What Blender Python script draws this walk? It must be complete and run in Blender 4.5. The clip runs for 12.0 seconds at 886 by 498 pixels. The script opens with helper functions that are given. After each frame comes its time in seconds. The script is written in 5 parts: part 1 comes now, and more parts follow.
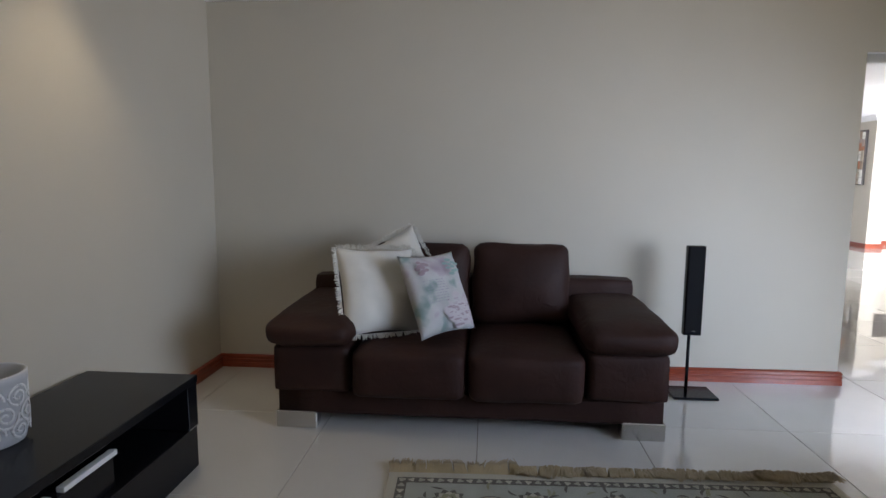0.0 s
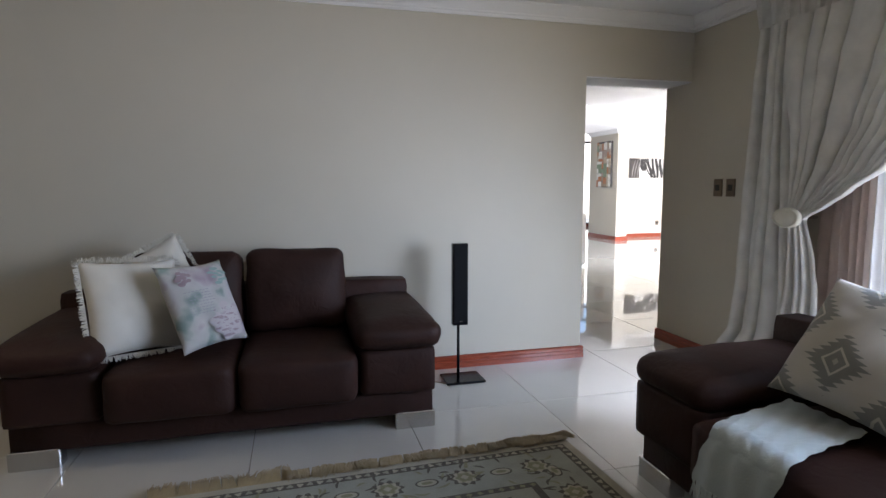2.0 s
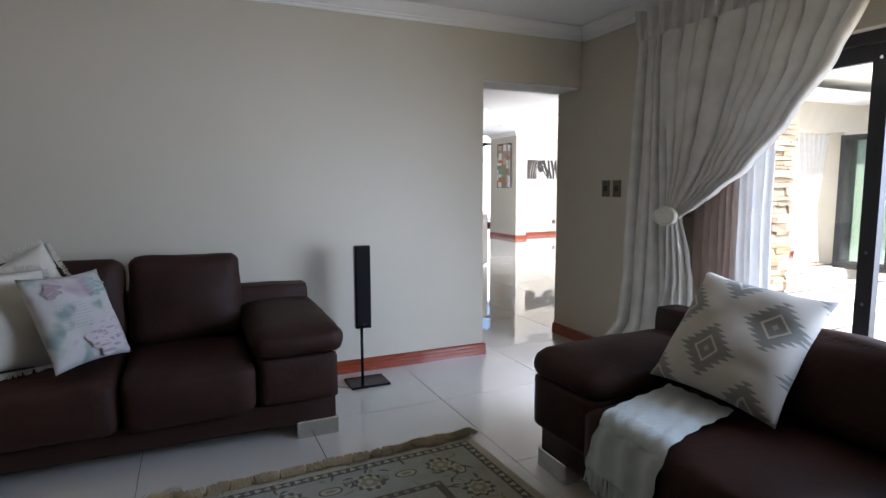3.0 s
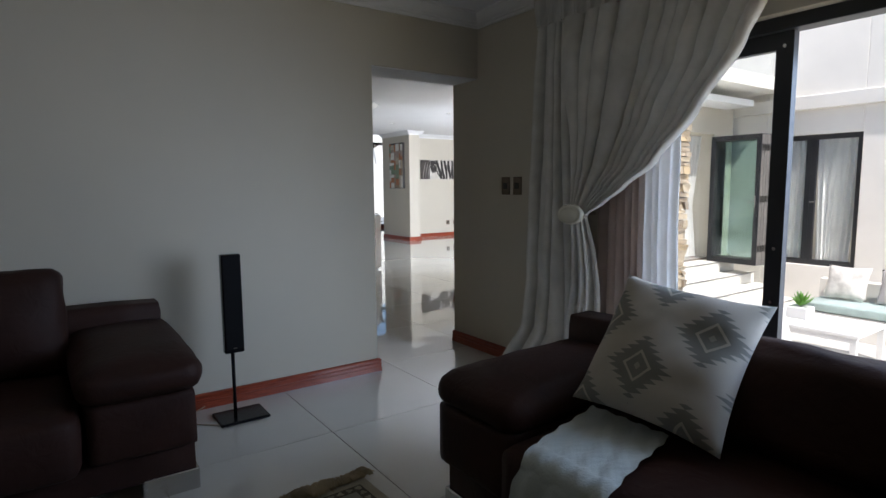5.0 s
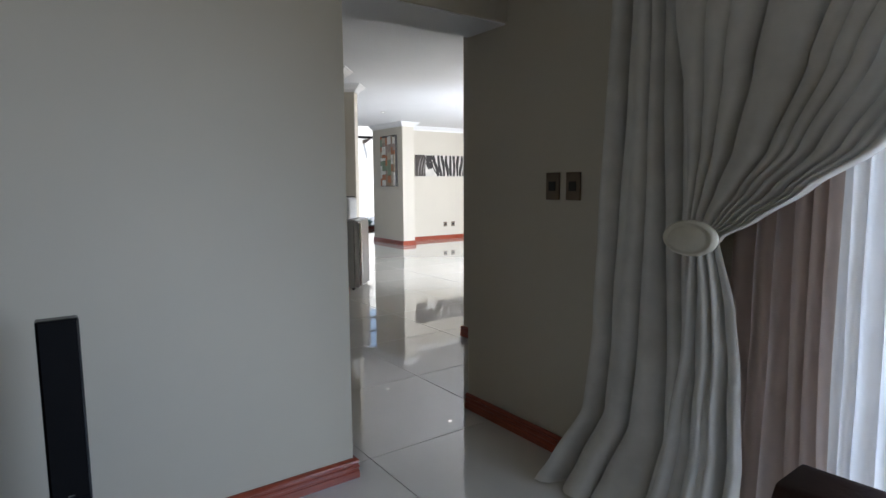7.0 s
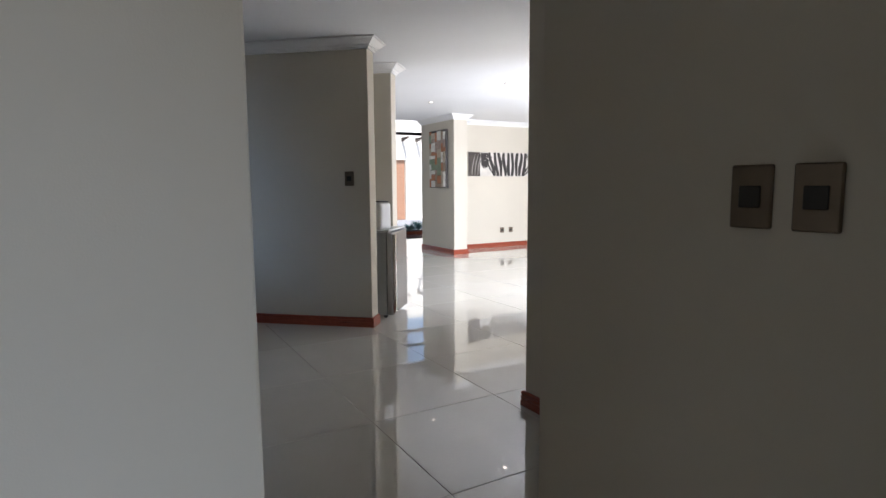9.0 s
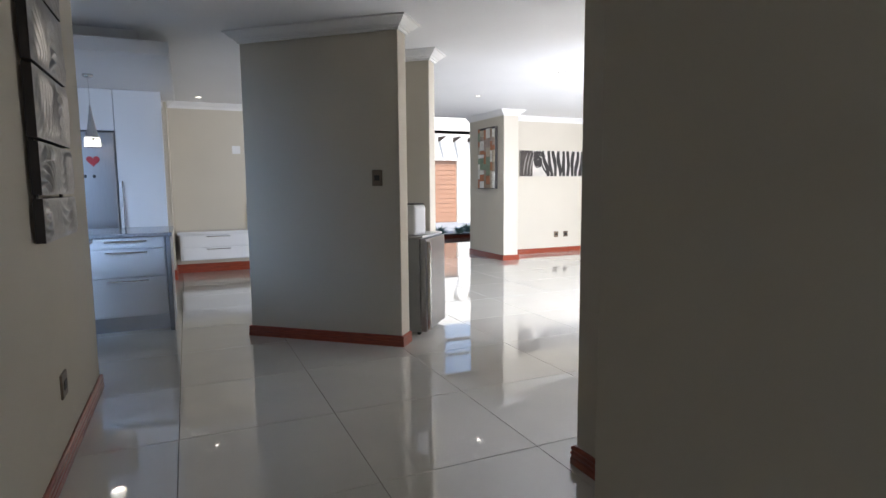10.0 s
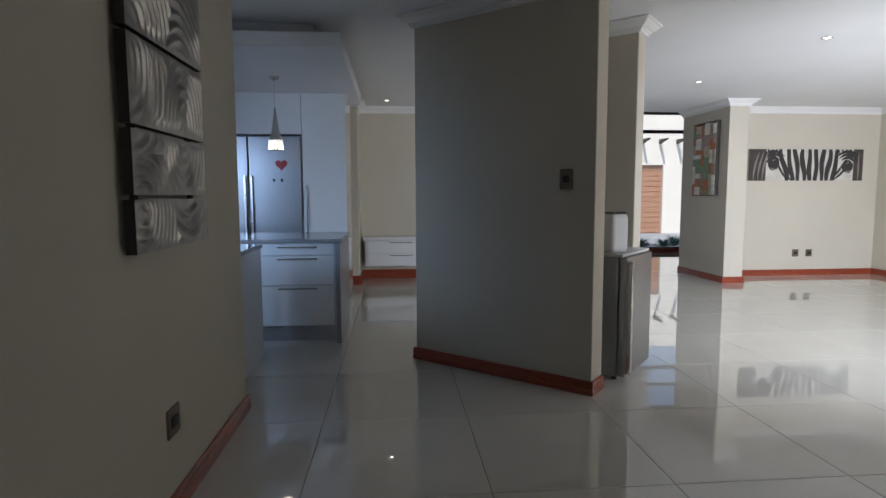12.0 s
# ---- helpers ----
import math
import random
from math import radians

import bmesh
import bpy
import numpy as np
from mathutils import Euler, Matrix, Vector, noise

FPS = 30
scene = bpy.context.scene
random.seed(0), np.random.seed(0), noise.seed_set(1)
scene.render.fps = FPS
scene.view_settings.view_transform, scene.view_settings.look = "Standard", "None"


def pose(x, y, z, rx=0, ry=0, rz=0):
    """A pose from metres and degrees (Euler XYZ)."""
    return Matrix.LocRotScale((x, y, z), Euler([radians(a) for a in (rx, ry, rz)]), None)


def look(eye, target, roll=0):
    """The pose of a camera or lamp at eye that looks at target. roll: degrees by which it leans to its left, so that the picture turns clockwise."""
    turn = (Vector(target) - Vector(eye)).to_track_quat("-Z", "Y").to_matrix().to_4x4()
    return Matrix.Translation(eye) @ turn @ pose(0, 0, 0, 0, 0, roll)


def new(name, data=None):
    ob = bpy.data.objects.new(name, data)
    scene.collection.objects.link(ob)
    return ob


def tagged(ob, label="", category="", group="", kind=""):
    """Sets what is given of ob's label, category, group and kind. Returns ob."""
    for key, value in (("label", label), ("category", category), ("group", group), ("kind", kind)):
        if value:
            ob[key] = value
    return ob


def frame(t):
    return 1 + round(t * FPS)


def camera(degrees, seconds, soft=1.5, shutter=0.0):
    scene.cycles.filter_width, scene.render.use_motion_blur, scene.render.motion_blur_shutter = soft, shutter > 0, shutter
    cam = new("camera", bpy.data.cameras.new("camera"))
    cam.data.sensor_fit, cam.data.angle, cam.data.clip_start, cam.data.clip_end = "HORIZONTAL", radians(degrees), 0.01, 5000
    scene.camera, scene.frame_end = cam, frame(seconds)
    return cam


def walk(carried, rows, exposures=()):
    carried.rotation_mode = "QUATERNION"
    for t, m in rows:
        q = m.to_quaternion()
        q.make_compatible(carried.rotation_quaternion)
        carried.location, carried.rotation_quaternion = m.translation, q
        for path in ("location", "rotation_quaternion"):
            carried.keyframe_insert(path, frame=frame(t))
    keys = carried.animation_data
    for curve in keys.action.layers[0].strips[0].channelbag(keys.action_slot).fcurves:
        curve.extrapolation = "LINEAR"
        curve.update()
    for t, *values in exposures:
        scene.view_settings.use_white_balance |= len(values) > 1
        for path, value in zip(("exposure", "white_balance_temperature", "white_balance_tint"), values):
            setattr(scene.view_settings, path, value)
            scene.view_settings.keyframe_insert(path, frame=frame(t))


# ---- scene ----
cam = camera(76.2, 12.0)
PATH = [
    (0, (-2.23, -3.623, 1.274), (-2.379, -1.644, 1.03), 0.36),
    (0.5, (-2.146, -3.63, 1.261), (-2.165, -1.644, 1.026), 0.34),
    (1, (-2.087, -3.655, 1.261), (-1.937, -1.674, 1.031), 0.25),
    (1.5, (-2.045, -3.696, 1.266), (-1.736, -1.733, 1.04), 0.02),
    (2, (-2.022, -3.703, 1.27), (-1.518, -1.781, 1.046), -0.09),
    (2.5, (-2.007, -3.701, 1.27), (-1.334, -1.831, 1.046), -0.18),
    (3, (-1.997, -3.704, 1.276), (-1.18, -1.892, 1.053), -0.19),
    (3.5, (-1.991, -3.691, 1.279), (-1.056, -1.937, 1.055), -0.18),
    (5.5, (-1.63, -3.084, 1.241), (-0.464, -1.474, 1.02), -0.5),
    (6, (-1.436, -2.772, 1.254), (-0.262, -1.169, 1.029), -0.5),
    (6.5, (-1.245, -2.466, 1.262), (-0.078, -0.858, 1.033), -0.4),
    (7, (-1.04, -2.121, 1.262), (0.119, -0.508, 1.034), -0.3),
    (7.5, (-0.828, -1.838, 1.271), (0.315, -0.212, 1.042), -0.6),
    (9.3, (-0.068, -0.813, 1.277), (0.881, 0.933, 1.049), -0.3),
    (9.5, (0.018, -0.712, 1.277), (0.937, 1.05, 1.048), -0.3),
    (10, (0.236, -0.457, 1.262), (1.054, 1.355, 1.043), -0.5),
    (10.5, (0.374, -0.223, 1.257), (1.085, 1.634, 1.043), -0.5),
    (11, (0.489, -0.004, 1.255), (1.087, 1.893, 1.048), -0.5),
    (11.5, (0.564, 0.167, 1.251), (0.992, 2.111, 1.049), -0.3),
    (12, (0.54, 0.365, 1.238), (0.71, 2.349, 1.049), -0.2),
]
EXPOSURES = [(0.0, 1.36, 6450, 18), (1.0, 1.32, 6450, 18), (2.5, 1.36, 6400, 18), (3.5, 0.9, 6300, 17), (5.3, 0.1, 6250, 14), (6.0, 0.2, 6250, 14), (7.0, 0.45, 6250, 14), (7.7, 0.6, 6250, 14), (9.3, 0.58, 6400, 17), (10.0, 0.62, 6350, 16), (11.0, 0.38, 6250, 15), (12.0, -0.22, 6350, 14)]
walk(cam, [(t, look(eye, target, roll)) for t, eye, target, roll in PATH], EXPOSURES)


# ---- light ----
SUN_FROM = Vector((-0.25, -0.80, 1.15)).normalized()
world = bpy.data.worlds.new("world")
scene.world = world
world.use_nodes = True
wn = world.node_tree.nodes
sky = wn.new("ShaderNodeTexSky")
sky.sky_type = "NISHITA"
sky.sun_disc = False
sky.sun_elevation = math.asin(SUN_FROM.z)
sky.sun_rotation = math.atan2(SUN_FROM.x, SUN_FROM.y)
wn["Background"].inputs["Strength"].default_value = 0.15
world.node_tree.links.new(sky.outputs["Color"], wn["Background"].inputs["Color"])

sun_data = bpy.data.lights.new("sun", "SUN")
sun_data.energy = 5.0
sun_data.angle = radians(0.5)
sun_data.color = (1.0, 0.95, 0.87)
sun = new("sun", sun_data)
sun.matrix_world = look(SUN_FROM * 30, (0, 0, 0))


def window_light(name, eye, target, w, h, energy, color):
    data = bpy.data.lights.new(name, "AREA")
    data.shape, data.size, data.size_y, data.energy, data.color = "RECTANGLE", w, h, energy, color
    ob = new(name, data)
    ob.matrix_world = look(eye, target)
    return ob


# sky and ground-bounce lamps in the door openings; the kitchen's window is assumed
window_light("lounge_door_skylight", (1.10, -3.15, 1.1), (-2.1, 0.0, -0.9), 1.9, 1.7, 23, (0.56, 0.74, 1.0)).data.spread = radians(102)
window_light("lounge_door_groundlight", (1.12, -3.3, 0.9), (-1.5, -1.4, 2.3), 1.6, 1.6, 8, (1.0, 0.87, 0.50))
window_light("hall_door_skylight", (5.3, 2.15, 1.1), (5.7, 5.0, 0.2), 2.6, 1.9, 185, (0.82, 0.90, 1.0)).data.spread = radians(140)
# blue fill for the island drawers, through an unseen window added for it
window_light("assumed_kitchen_window_light", (-2.2, 3.5, 1.6), (-0.6, 5.1, 0.2), 1.5, 0.9, 24, (0.42, 0.65, 1.0)).data.spread = radians(110)
spot = bpy.data.lights.new("downlight_beam", "SPOT")
spot.energy, spot.spot_size, spot.spot_blend, spot.color, spot.shadow_soft_size = 9, radians(85), 0.9, (1.0, 0.86, 0.6), 0.03
new("downlight_beam", spot).matrix_world = look((-3.66, -1.35, 2.46), (-3.70, -1.35, 0))


# ---- materials ----
def mat_nodes(name):
    m = bpy.data.materials.new(name)
    m.use_nodes = True
    nt = m.node_tree
    return m, nt, nt.nodes["Principled BSDF"]


def paint(name, color, rough=0.6, var=0.06, scale=3.0, bump=0.15, bump_scale=220.0, metal=0.0, coat=0.0, spec=0.5, coords="Object", stretch=(1, 1, 1), fine=0.0):
    """A surface with a slow drift of tone, a fine grain and a fine relief."""
    m, nt, b = mat_nodes(name)
    n, l = nt.nodes, nt.links
    tc = n.new("ShaderNodeTexCoord")
    mp = n.new("ShaderNodeMapping")
    mp.inputs["Scale"].default_value = stretch
    l.new(tc.outputs[coords], mp.inputs["Vector"])
    big = n.new("ShaderNodeTexNoise")
    big.inputs["Scale"].default_value = scale
    big.inputs["Detail"].default_value = 5
    l.new(mp.outputs[0], big.inputs["Vector"])
    small = n.new("ShaderNodeTexNoise")
    small.inputs["Scale"].default_value = bump_scale
    small.inputs["Detail"].default_value = 3
    l.new(mp.outputs[0], small.inputs["Vector"])
    ramp = n.new("ShaderNodeMapRange")
    ramp.inputs["From Min"].default_value, ramp.inputs["From Max"].default_value = 0.3, 0.7
    ramp.inputs["To Min"].default_value, ramp.inputs["To Max"].default_value = 1 - var, 1 + var
    l.new(big.outputs["Fac"], ramp.inputs["Value"])
    ramp2 = n.new("ShaderNodeMapRange")
    ramp2.inputs["From Min"].default_value, ramp2.inputs["From Max"].default_value = 0.3, 0.7
    ramp2.inputs["To Min"].default_value, ramp2.inputs["To Max"].default_value = 1 - fine, 1 + fine
    l.new(small.outputs["Fac"], ramp2.inputs["Value"])
    mul = n.new("ShaderNodeMath")
    mul.operation = "MULTIPLY"
    l.new(ramp.outputs[0], mul.inputs[0])
    l.new(ramp2.outputs[0], mul.inputs[1])
    sc = n.new("ShaderNodeVectorMath")
    sc.operation = "SCALE"
    sc.inputs[0].default_value = color
    l.new(mul.outputs[0], sc.inputs["Scale"])
    l.new(sc.outputs[0], b.inputs["Base Color"])
    rr = n.new("ShaderNodeMapRange")
    rr.inputs["To Min"].default_value, rr.inputs["To Max"].default_value = max(rough - 0.06, 0.02), min(rough + 0.06, 1)
    l.new(big.outputs["Fac"], rr.inputs["Value"])
    l.new(rr.outputs[0], b.inputs["Roughness"])
    b.inputs["Metallic"].default_value = metal
    b.inputs["Coat Weight"].default_value = coat
    b.inputs["Specular IOR Level"].default_value = spec
    if bump:
        bp = n.new("ShaderNodeBump")
        bp.inputs["Strength"].default_value = bump
        bp.inputs["Distance"].default_value = 0.002
        l.new(small.outputs["Fac"], bp.inputs["Height"])
        l.new(bp.outputs[0], b.inputs["Normal"])
    return m


def wood(name, color, dark, rough=0.3, scale=6.0, stretch=(1, 1, 14), coat=0.3, coords="Object"):
    m, nt, b = mat_nodes(name)
    n, l = nt.nodes, nt.links
    tc = n.new("ShaderNodeTexCoord")
    mp = n.new("ShaderNodeMapping")
    mp.inputs["Scale"].default_value = stretch
    l.new(tc.outputs[coords], mp.inputs["Vector"])
    ns = n.new("ShaderNodeTexNoise")
    ns.inputs["Scale"].default_value, ns.inputs["Detail"].default_value = scale, 8
    ns.inputs["Distortion"].default_value = 0.6
    l.new(mp.outputs[0], ns.inputs["Vector"])
    cr = n.new("ShaderNodeValToRGB")
    cr.color_ramp.elements[0].position, cr.color_ramp.elements[1].position = 0.32, 0.68
    cr.color_ramp.elements[0].color, cr.color_ramp.elements[1].color = (*dark, 1), (*color, 1)
    l.new(ns.outputs["Fac"], cr.inputs["Fac"])
    l.new(cr.outputs[0], b.inputs["Base Color"])
    b.inputs["Roughness"].default_value = rough
    b.inputs["Coat Weight"].default_value = coat
    b.inputs["Coat Roughness"].default_value = 0.15
    bp = n.new("ShaderNodeBump")
    bp.inputs["Strength"].default_value, bp.inputs["Distance"].default_value = 0.1, 0.001
    l.new(ns.outputs["Fac"], bp.inputs["Height"])
    l.new(bp.outputs[0], b.inputs["Normal"])
    return m


def cloth(name, color, rough=0.9, var=0.08, weave=420.0, sheen=0.3, bump=0.4, trans=0.0):
    """Woven cloth: two crossed bands of thread and a slow drift of tone."""
    m, nt, b = mat_nodes(name)
    n, l = nt.nodes, nt.links
    tc = n.new("ShaderNodeTexCoord")
    ns = n.new("ShaderNodeTexNoise")
    ns.inputs["Scale"].default_value, ns.inputs["Detail"].default_value = 9, 6
    l.new(tc.outputs["Object"], ns.inputs["Vector"])
    mr = n.new("ShaderNodeMapRange")
    mr.inputs["From Min"].default_value, mr.inputs["From Max"].default_value = 0.3, 0.7
    mr.inputs["To Min"].default_value, mr.inputs["To Max"].default_value = 1 - var, 1 + var
    l.new(ns.outputs["Fac"], mr.inputs["Value"])
    sc = n.new("ShaderNodeVectorMath")
    sc.operation = "SCALE"
    sc.inputs[0].default_value = color
    l.new(mr.outputs[0], sc.inputs["Scale"])
    l.new(sc.outputs[0], b.inputs["Base Color"])
    b.inputs["Roughness"].default_value = rough
    b.inputs["Sheen Weight"].default_value = sheen
    b.inputs["Specular IOR Level"].default_value = 0.2
    fine = n.new("ShaderNodeTexNoise")
    fine.inputs["Scale"].default_value, fine.inputs["Detail"].default_value = weave, 2
    l.new(tc.outputs["Object"], fine.inputs["Vector"])
    bp = n.new("ShaderNodeBump")
    bp.inputs["Strength"].default_value, bp.inputs["Distance"].default_value = bump, 0.002
    l.new(fine.outputs["Fac"], bp.inputs["Height"])
    l.new(bp.outputs[0], b.inputs["Normal"])
    if trans:
        t = n.new("ShaderNodeBsdfTranslucent")
        l.new(sc.outputs[0], t.inputs["Color"])
        mix = n.new("ShaderNodeMixShader")
        mix.inputs[0].default_value = trans
        l.new(b.outputs[0], mix.inputs[1])
        l.new(t.outputs[0], mix.inputs[2])
        l.new(mix.outputs[0], n["Material Output"].inputs["Surface"])
    return m


def glass(name, tint=(0.95, 0.98, 0.97)):
    m, nt, b = mat_nodes(name)
    b.inputs["Base Color"].default_value = (*tint, 1)
    b.inputs["Roughness"].default_value = 0.01
    b.inputs["Transmission Weight"].default_value = 1.0
    b.inputs["IOR"].default_value = 1.45
    return m


def lamp_mat(name, color, strength):
    m, nt, b = mat_nodes(name)
    b.inputs["Emission Color"].default_value = (*color, 1)
    b.inputs["Emission Strength"].default_value = strength
    return m


def leather_mat(name, color):
    """Brown leather with a pebbled grain, worn lighter in patches."""
    m, nt, b = mat_nodes(name)
    n, l = nt.nodes, nt.links
    tc = n.new("ShaderNodeTexCoord")
    wear = n.new("ShaderNodeTexNoise")
    wear.inputs["Scale"].default_value, wear.inputs["Detail"].default_value = 5, 6
    l.new(tc.outputs["Object"], wear.inputs["Vector"])
    cr = n.new("ShaderNodeValToRGB")
    cr.color_ramp.elements[0].position, cr.color_ramp.elements[1].position = 0.35, 0.75
    cr.color_ramp.elements[0].color = (color[0] * 0.85, color[1] * 0.85, color[2] * 0.85, 1)
    cr.color_ramp.elements[1].color = (color[0] * 1.35, color[1] * 1.3, color[2] * 1.25, 1)
    l.new(wear.outputs["Fac"], cr.inputs["Fac"])
    l.new(cr.outputs[0], b.inputs["Base Color"])
    rg = n.new("ShaderNodeMapRange")
    rg.inputs["To Min"].default_value, rg.inputs["To Max"].default_value = 0.5, 0.72
    l.new(wear.outputs["Fac"], rg.inputs["Value"])
    l.new(rg.outputs[0], b.inputs["Roughness"])
    b.inputs["Specular IOR Level"].default_value = 0.21
    vo = n.new("ShaderNodeTexVoronoi")
    vo.inputs["Scale"].default_value = 260
    l.new(tc.outputs["Object"], vo.inputs["Vector"])
    cre = n.new("ShaderNodeTexNoise")
    cre.inputs["Scale"].default_value, cre.inputs["Detail"].default_value, cre.inputs["Distortion"].default_value = 14, 4, 1.5
    l.new(tc.outputs["Object"], cre.inputs["Vector"])
    b1 = n.new("ShaderNodeBump")
    b1.inputs["Strength"].default_value, b1.inputs["Distance"].default_value = 0.25, 0.001
    l.new(vo.outputs["Distance"], b1.inputs["Height"])
    b2 = n.new("ShaderNodeBump")
    b2.inputs["Strength"].default_value, b2.inputs["Distance"].default_value = 0.35, 0.01
    l.new(cre.outputs["Fac"], b2.inputs["Height"])
    l.new(b1.outputs[0], b2.inputs["Normal"])
    l.new(b2.outputs[0], b.inputs["Normal"])
    return m


def tile_mat(name, color, rough):
    """Polished porcelain, each tile a little different, with faint clouding."""
    m, nt, b = mat_nodes(name)
    n, l = nt.nodes, nt.links
    oi = n.new("ShaderNodeObjectInfo")
    tc = n.new("ShaderNodeTexCoord")
    add = n.new("ShaderNodeVectorMath")
    add.operation = "ADD"
    l.new(tc.outputs["Object"], add.inputs[0])
    l.new(oi.outputs["Random"], add.inputs[1])
    ns = n.new("ShaderNodeTexNoise")
    ns.inputs["Scale"].default_value, ns.inputs["Detail"].default_value = 4, 7
    l.new(add.outputs[0], ns.inputs["Vector"])
    mr = n.new("ShaderNodeMapRange")
    mr.inputs["To Min"].default_value, mr.inputs["To Max"].default_value = 0.95, 1.05
    l.new(ns.outputs["Fac"], mr.inputs["Value"])
    mr2 = n.new("ShaderNodeMapRange")
    mr2.inputs["To Min"].default_value, mr2.inputs["To Max"].default_value = 0.97, 1.03
    l.new(oi.outputs["Random"], mr2.inputs["Value"])
    mu = n.new("ShaderNodeMath")
    mu.operation = "MULTIPLY"
    l.new(mr.outputs[0], mu.inputs[0])
    l.new(mr2.outputs[0], mu.inputs[1])
    sc = n.new("ShaderNodeVectorMath")
    sc.operation = "SCALE"
    sc.inputs[0].default_value = color
    l.new(mu.outputs[0], sc.inputs["Scale"])
    l.new(sc.outputs[0], b.inputs["Base Color"])
    rg = n.new("ShaderNodeMapRange")
    rg.inputs["To Min"].default_value, rg.inputs["To Max"].default_value = rough * 0.6, rough * 1.5
    l.new(ns.outputs["Fac"], rg.inputs["Value"])
    l.new(rg.outputs[0], b.inputs["Roughness"])
    b.inputs["IOR"].default_value = 1.72
    b.inputs["Coat Weight"].default_value = 0.5
    b.inputs["Coat Roughness"].default_value = 0.012
    lo = n.new("ShaderNodeTexNoise")
    lo.inputs["Scale"].default_value = 2.2
    l.new(add.outputs[0], lo.inputs["Vector"])
    bp = n.new("ShaderNodeBump")
    bp.inputs["Strength"].default_value, bp.inputs["Distance"].default_value = 0.05, 0.004
    l.new(lo.outputs["Fac"], bp.inputs["Height"])
    l.new(bp.outputs[0], b.inputs["Normal"])
    return m


WALL = paint("wall_paint", (0.570, 0.520, 0.425), 0.62, 0.03, 1.3, 0.12, 260)
CEIL = paint("ceiling_paint", (0.78, 0.78, 0.78), 0.75, 0.02, 1.5, 0.1, 300)
CORN = paint("cornice_paint", (0.80, 0.79, 0.77), 0.5, 0.02, 2, 0.05, 300)
EXTW = paint("exterior_plaster", (0.80, 0.77, 0.71), 0.8, 0.04, 1.5, 0.3, 160)
MAHOG = wood("red_mahogany", (0.36, 0.066, 0.026), (0.19, 0.030, 0.013), 0.28, 5, (2, 2, 30))
TILE = tile_mat("polished_porcelain", (0.62, 0.595, 0.54), 0.024)
GROUT = paint("grout", (0.19, 0.155, 0.125), 0.9, 0.1, 8, 0.2)
LEATHER = leather_mat("brown_leather", (0.030, 0.0125, 0.0092))
CHROME = paint("brushed_steel", (0.62, 0.61, 0.60), 0.25, 0.04, 12, 0.05, 300, metal=1.0)
BLACKG = paint("black_lacquer", (0.008, 0.008, 0.010), 0.2, 0.1, 6, 0.03, spec=0.22)
BLACKM = paint("black_cloth_grille", (0.007, 0.007, 0.008), 0.7, 0.1, 30, 0.4, 500, spec=0.12)
ALU = paint("dark_aluminium", (0.018, 0.019, 0.022), 0.38, 0.06, 8, 0.05, 300)
BRONZE = paint("bronze_plate", (0.20, 0.155, 0.115), 0.38, 0.08, 20, 0.05, 300, metal=0.8)
DARKPL = paint("dark_plastic", (0.02, 0.018, 0.016), 0.45, 0.05, 20, 0.02)
WHITEPL = paint("white_plastic", (0.78, 0.78, 0.77), 0.35, 0.02, 10, 0.02)
CURT = cloth("silver_curtain", (0.68, 0.66, 0.615), 0.42, 0.10, 500, 0.5, 0.3, 0.10)
CURT2 = cloth("taupe_curtain", (0.58, 0.47, 0.41), 0.8, 0.06, 500, 0.4, 0.3, 0.55)
SHEER = cloth("white_sheer", (0.90, 0.90, 0.91), 0.9, 0.03, 600, 0.2, 0.2, 0.8)
CREAM = cloth("cream_cotton", (0.66, 0.63, 0.56), 0.9, 0.05, 350, 0.3, 0.5)
GLOSSW = paint("white_gloss_lacquer", (0.76, 0.77, 0.78), 0.1, 0.01, 3, 0.0, coat=0.5)
GRANITE = paint("grey_granite", (0.30, 0.30, 0.31), 0.12, 0.35, 60, 0.02, 400, fine=0.3)
STEEL = paint("fridge_steel", (0.36, 0.36, 0.37), 0.3, 0.05, 5, 0.06, 200, metal=1.0, stretch=(30, 30, 1))
DARKST = paint("dark_fridge_side", (0.22, 0.225, 0.235), 0.4, 0.04, 5, 0.03)
PLINTH = paint("brushed_plinth", (0.42, 0.43, 0.45), 0.3, 0.04, 5, 0.05, metal=0.9)
PANE = glass("clear_glass")
TPANE = glass("tinted_glass", (0.84, 0.93, 0.91))
PAVE = paint("pale_paving", (0.62, 0.60, 0.56), 0.7, 0.06, 1.2, 0.2, 120)


# ---- building helpers ----
def obj(name, bm, mat, parent=None, label="", smooth=False):
    me = bpy.data.meshes.new(name)
    bmesh.ops.recalc_face_normals(bm, faces=bm.faces)
    bm.to_mesh(me)
    bm.free()
    for mm in (mat if isinstance(mat, (list, tuple)) else [mat]):
        me.materials.append(mm)
    if smooth:
        for p in me.polygons:
            p.use_smooth = True
    ob = new(name, me)
    if parent is not None:
        ob.parent = parent
    if label:
        ob["label"] = label
    return ob


def part(name, bm, mat, parent, label="", smooth=False):
    return obj(name, bm, mat, parent, label, smooth)


def thing(name, label, category, at=(0, 0, 0), rz=0, group=""):
    ob = new(name)
    ob.matrix_world = pose(*at, 0, 0, rz)
    return tagged(ob, label, category, group)


def structure(name, bm, mat, label, category="", smooth=False):
    return tagged(obj(name, bm, mat, None, "", smooth), label, category or name.split("_")[0], "", "structure")


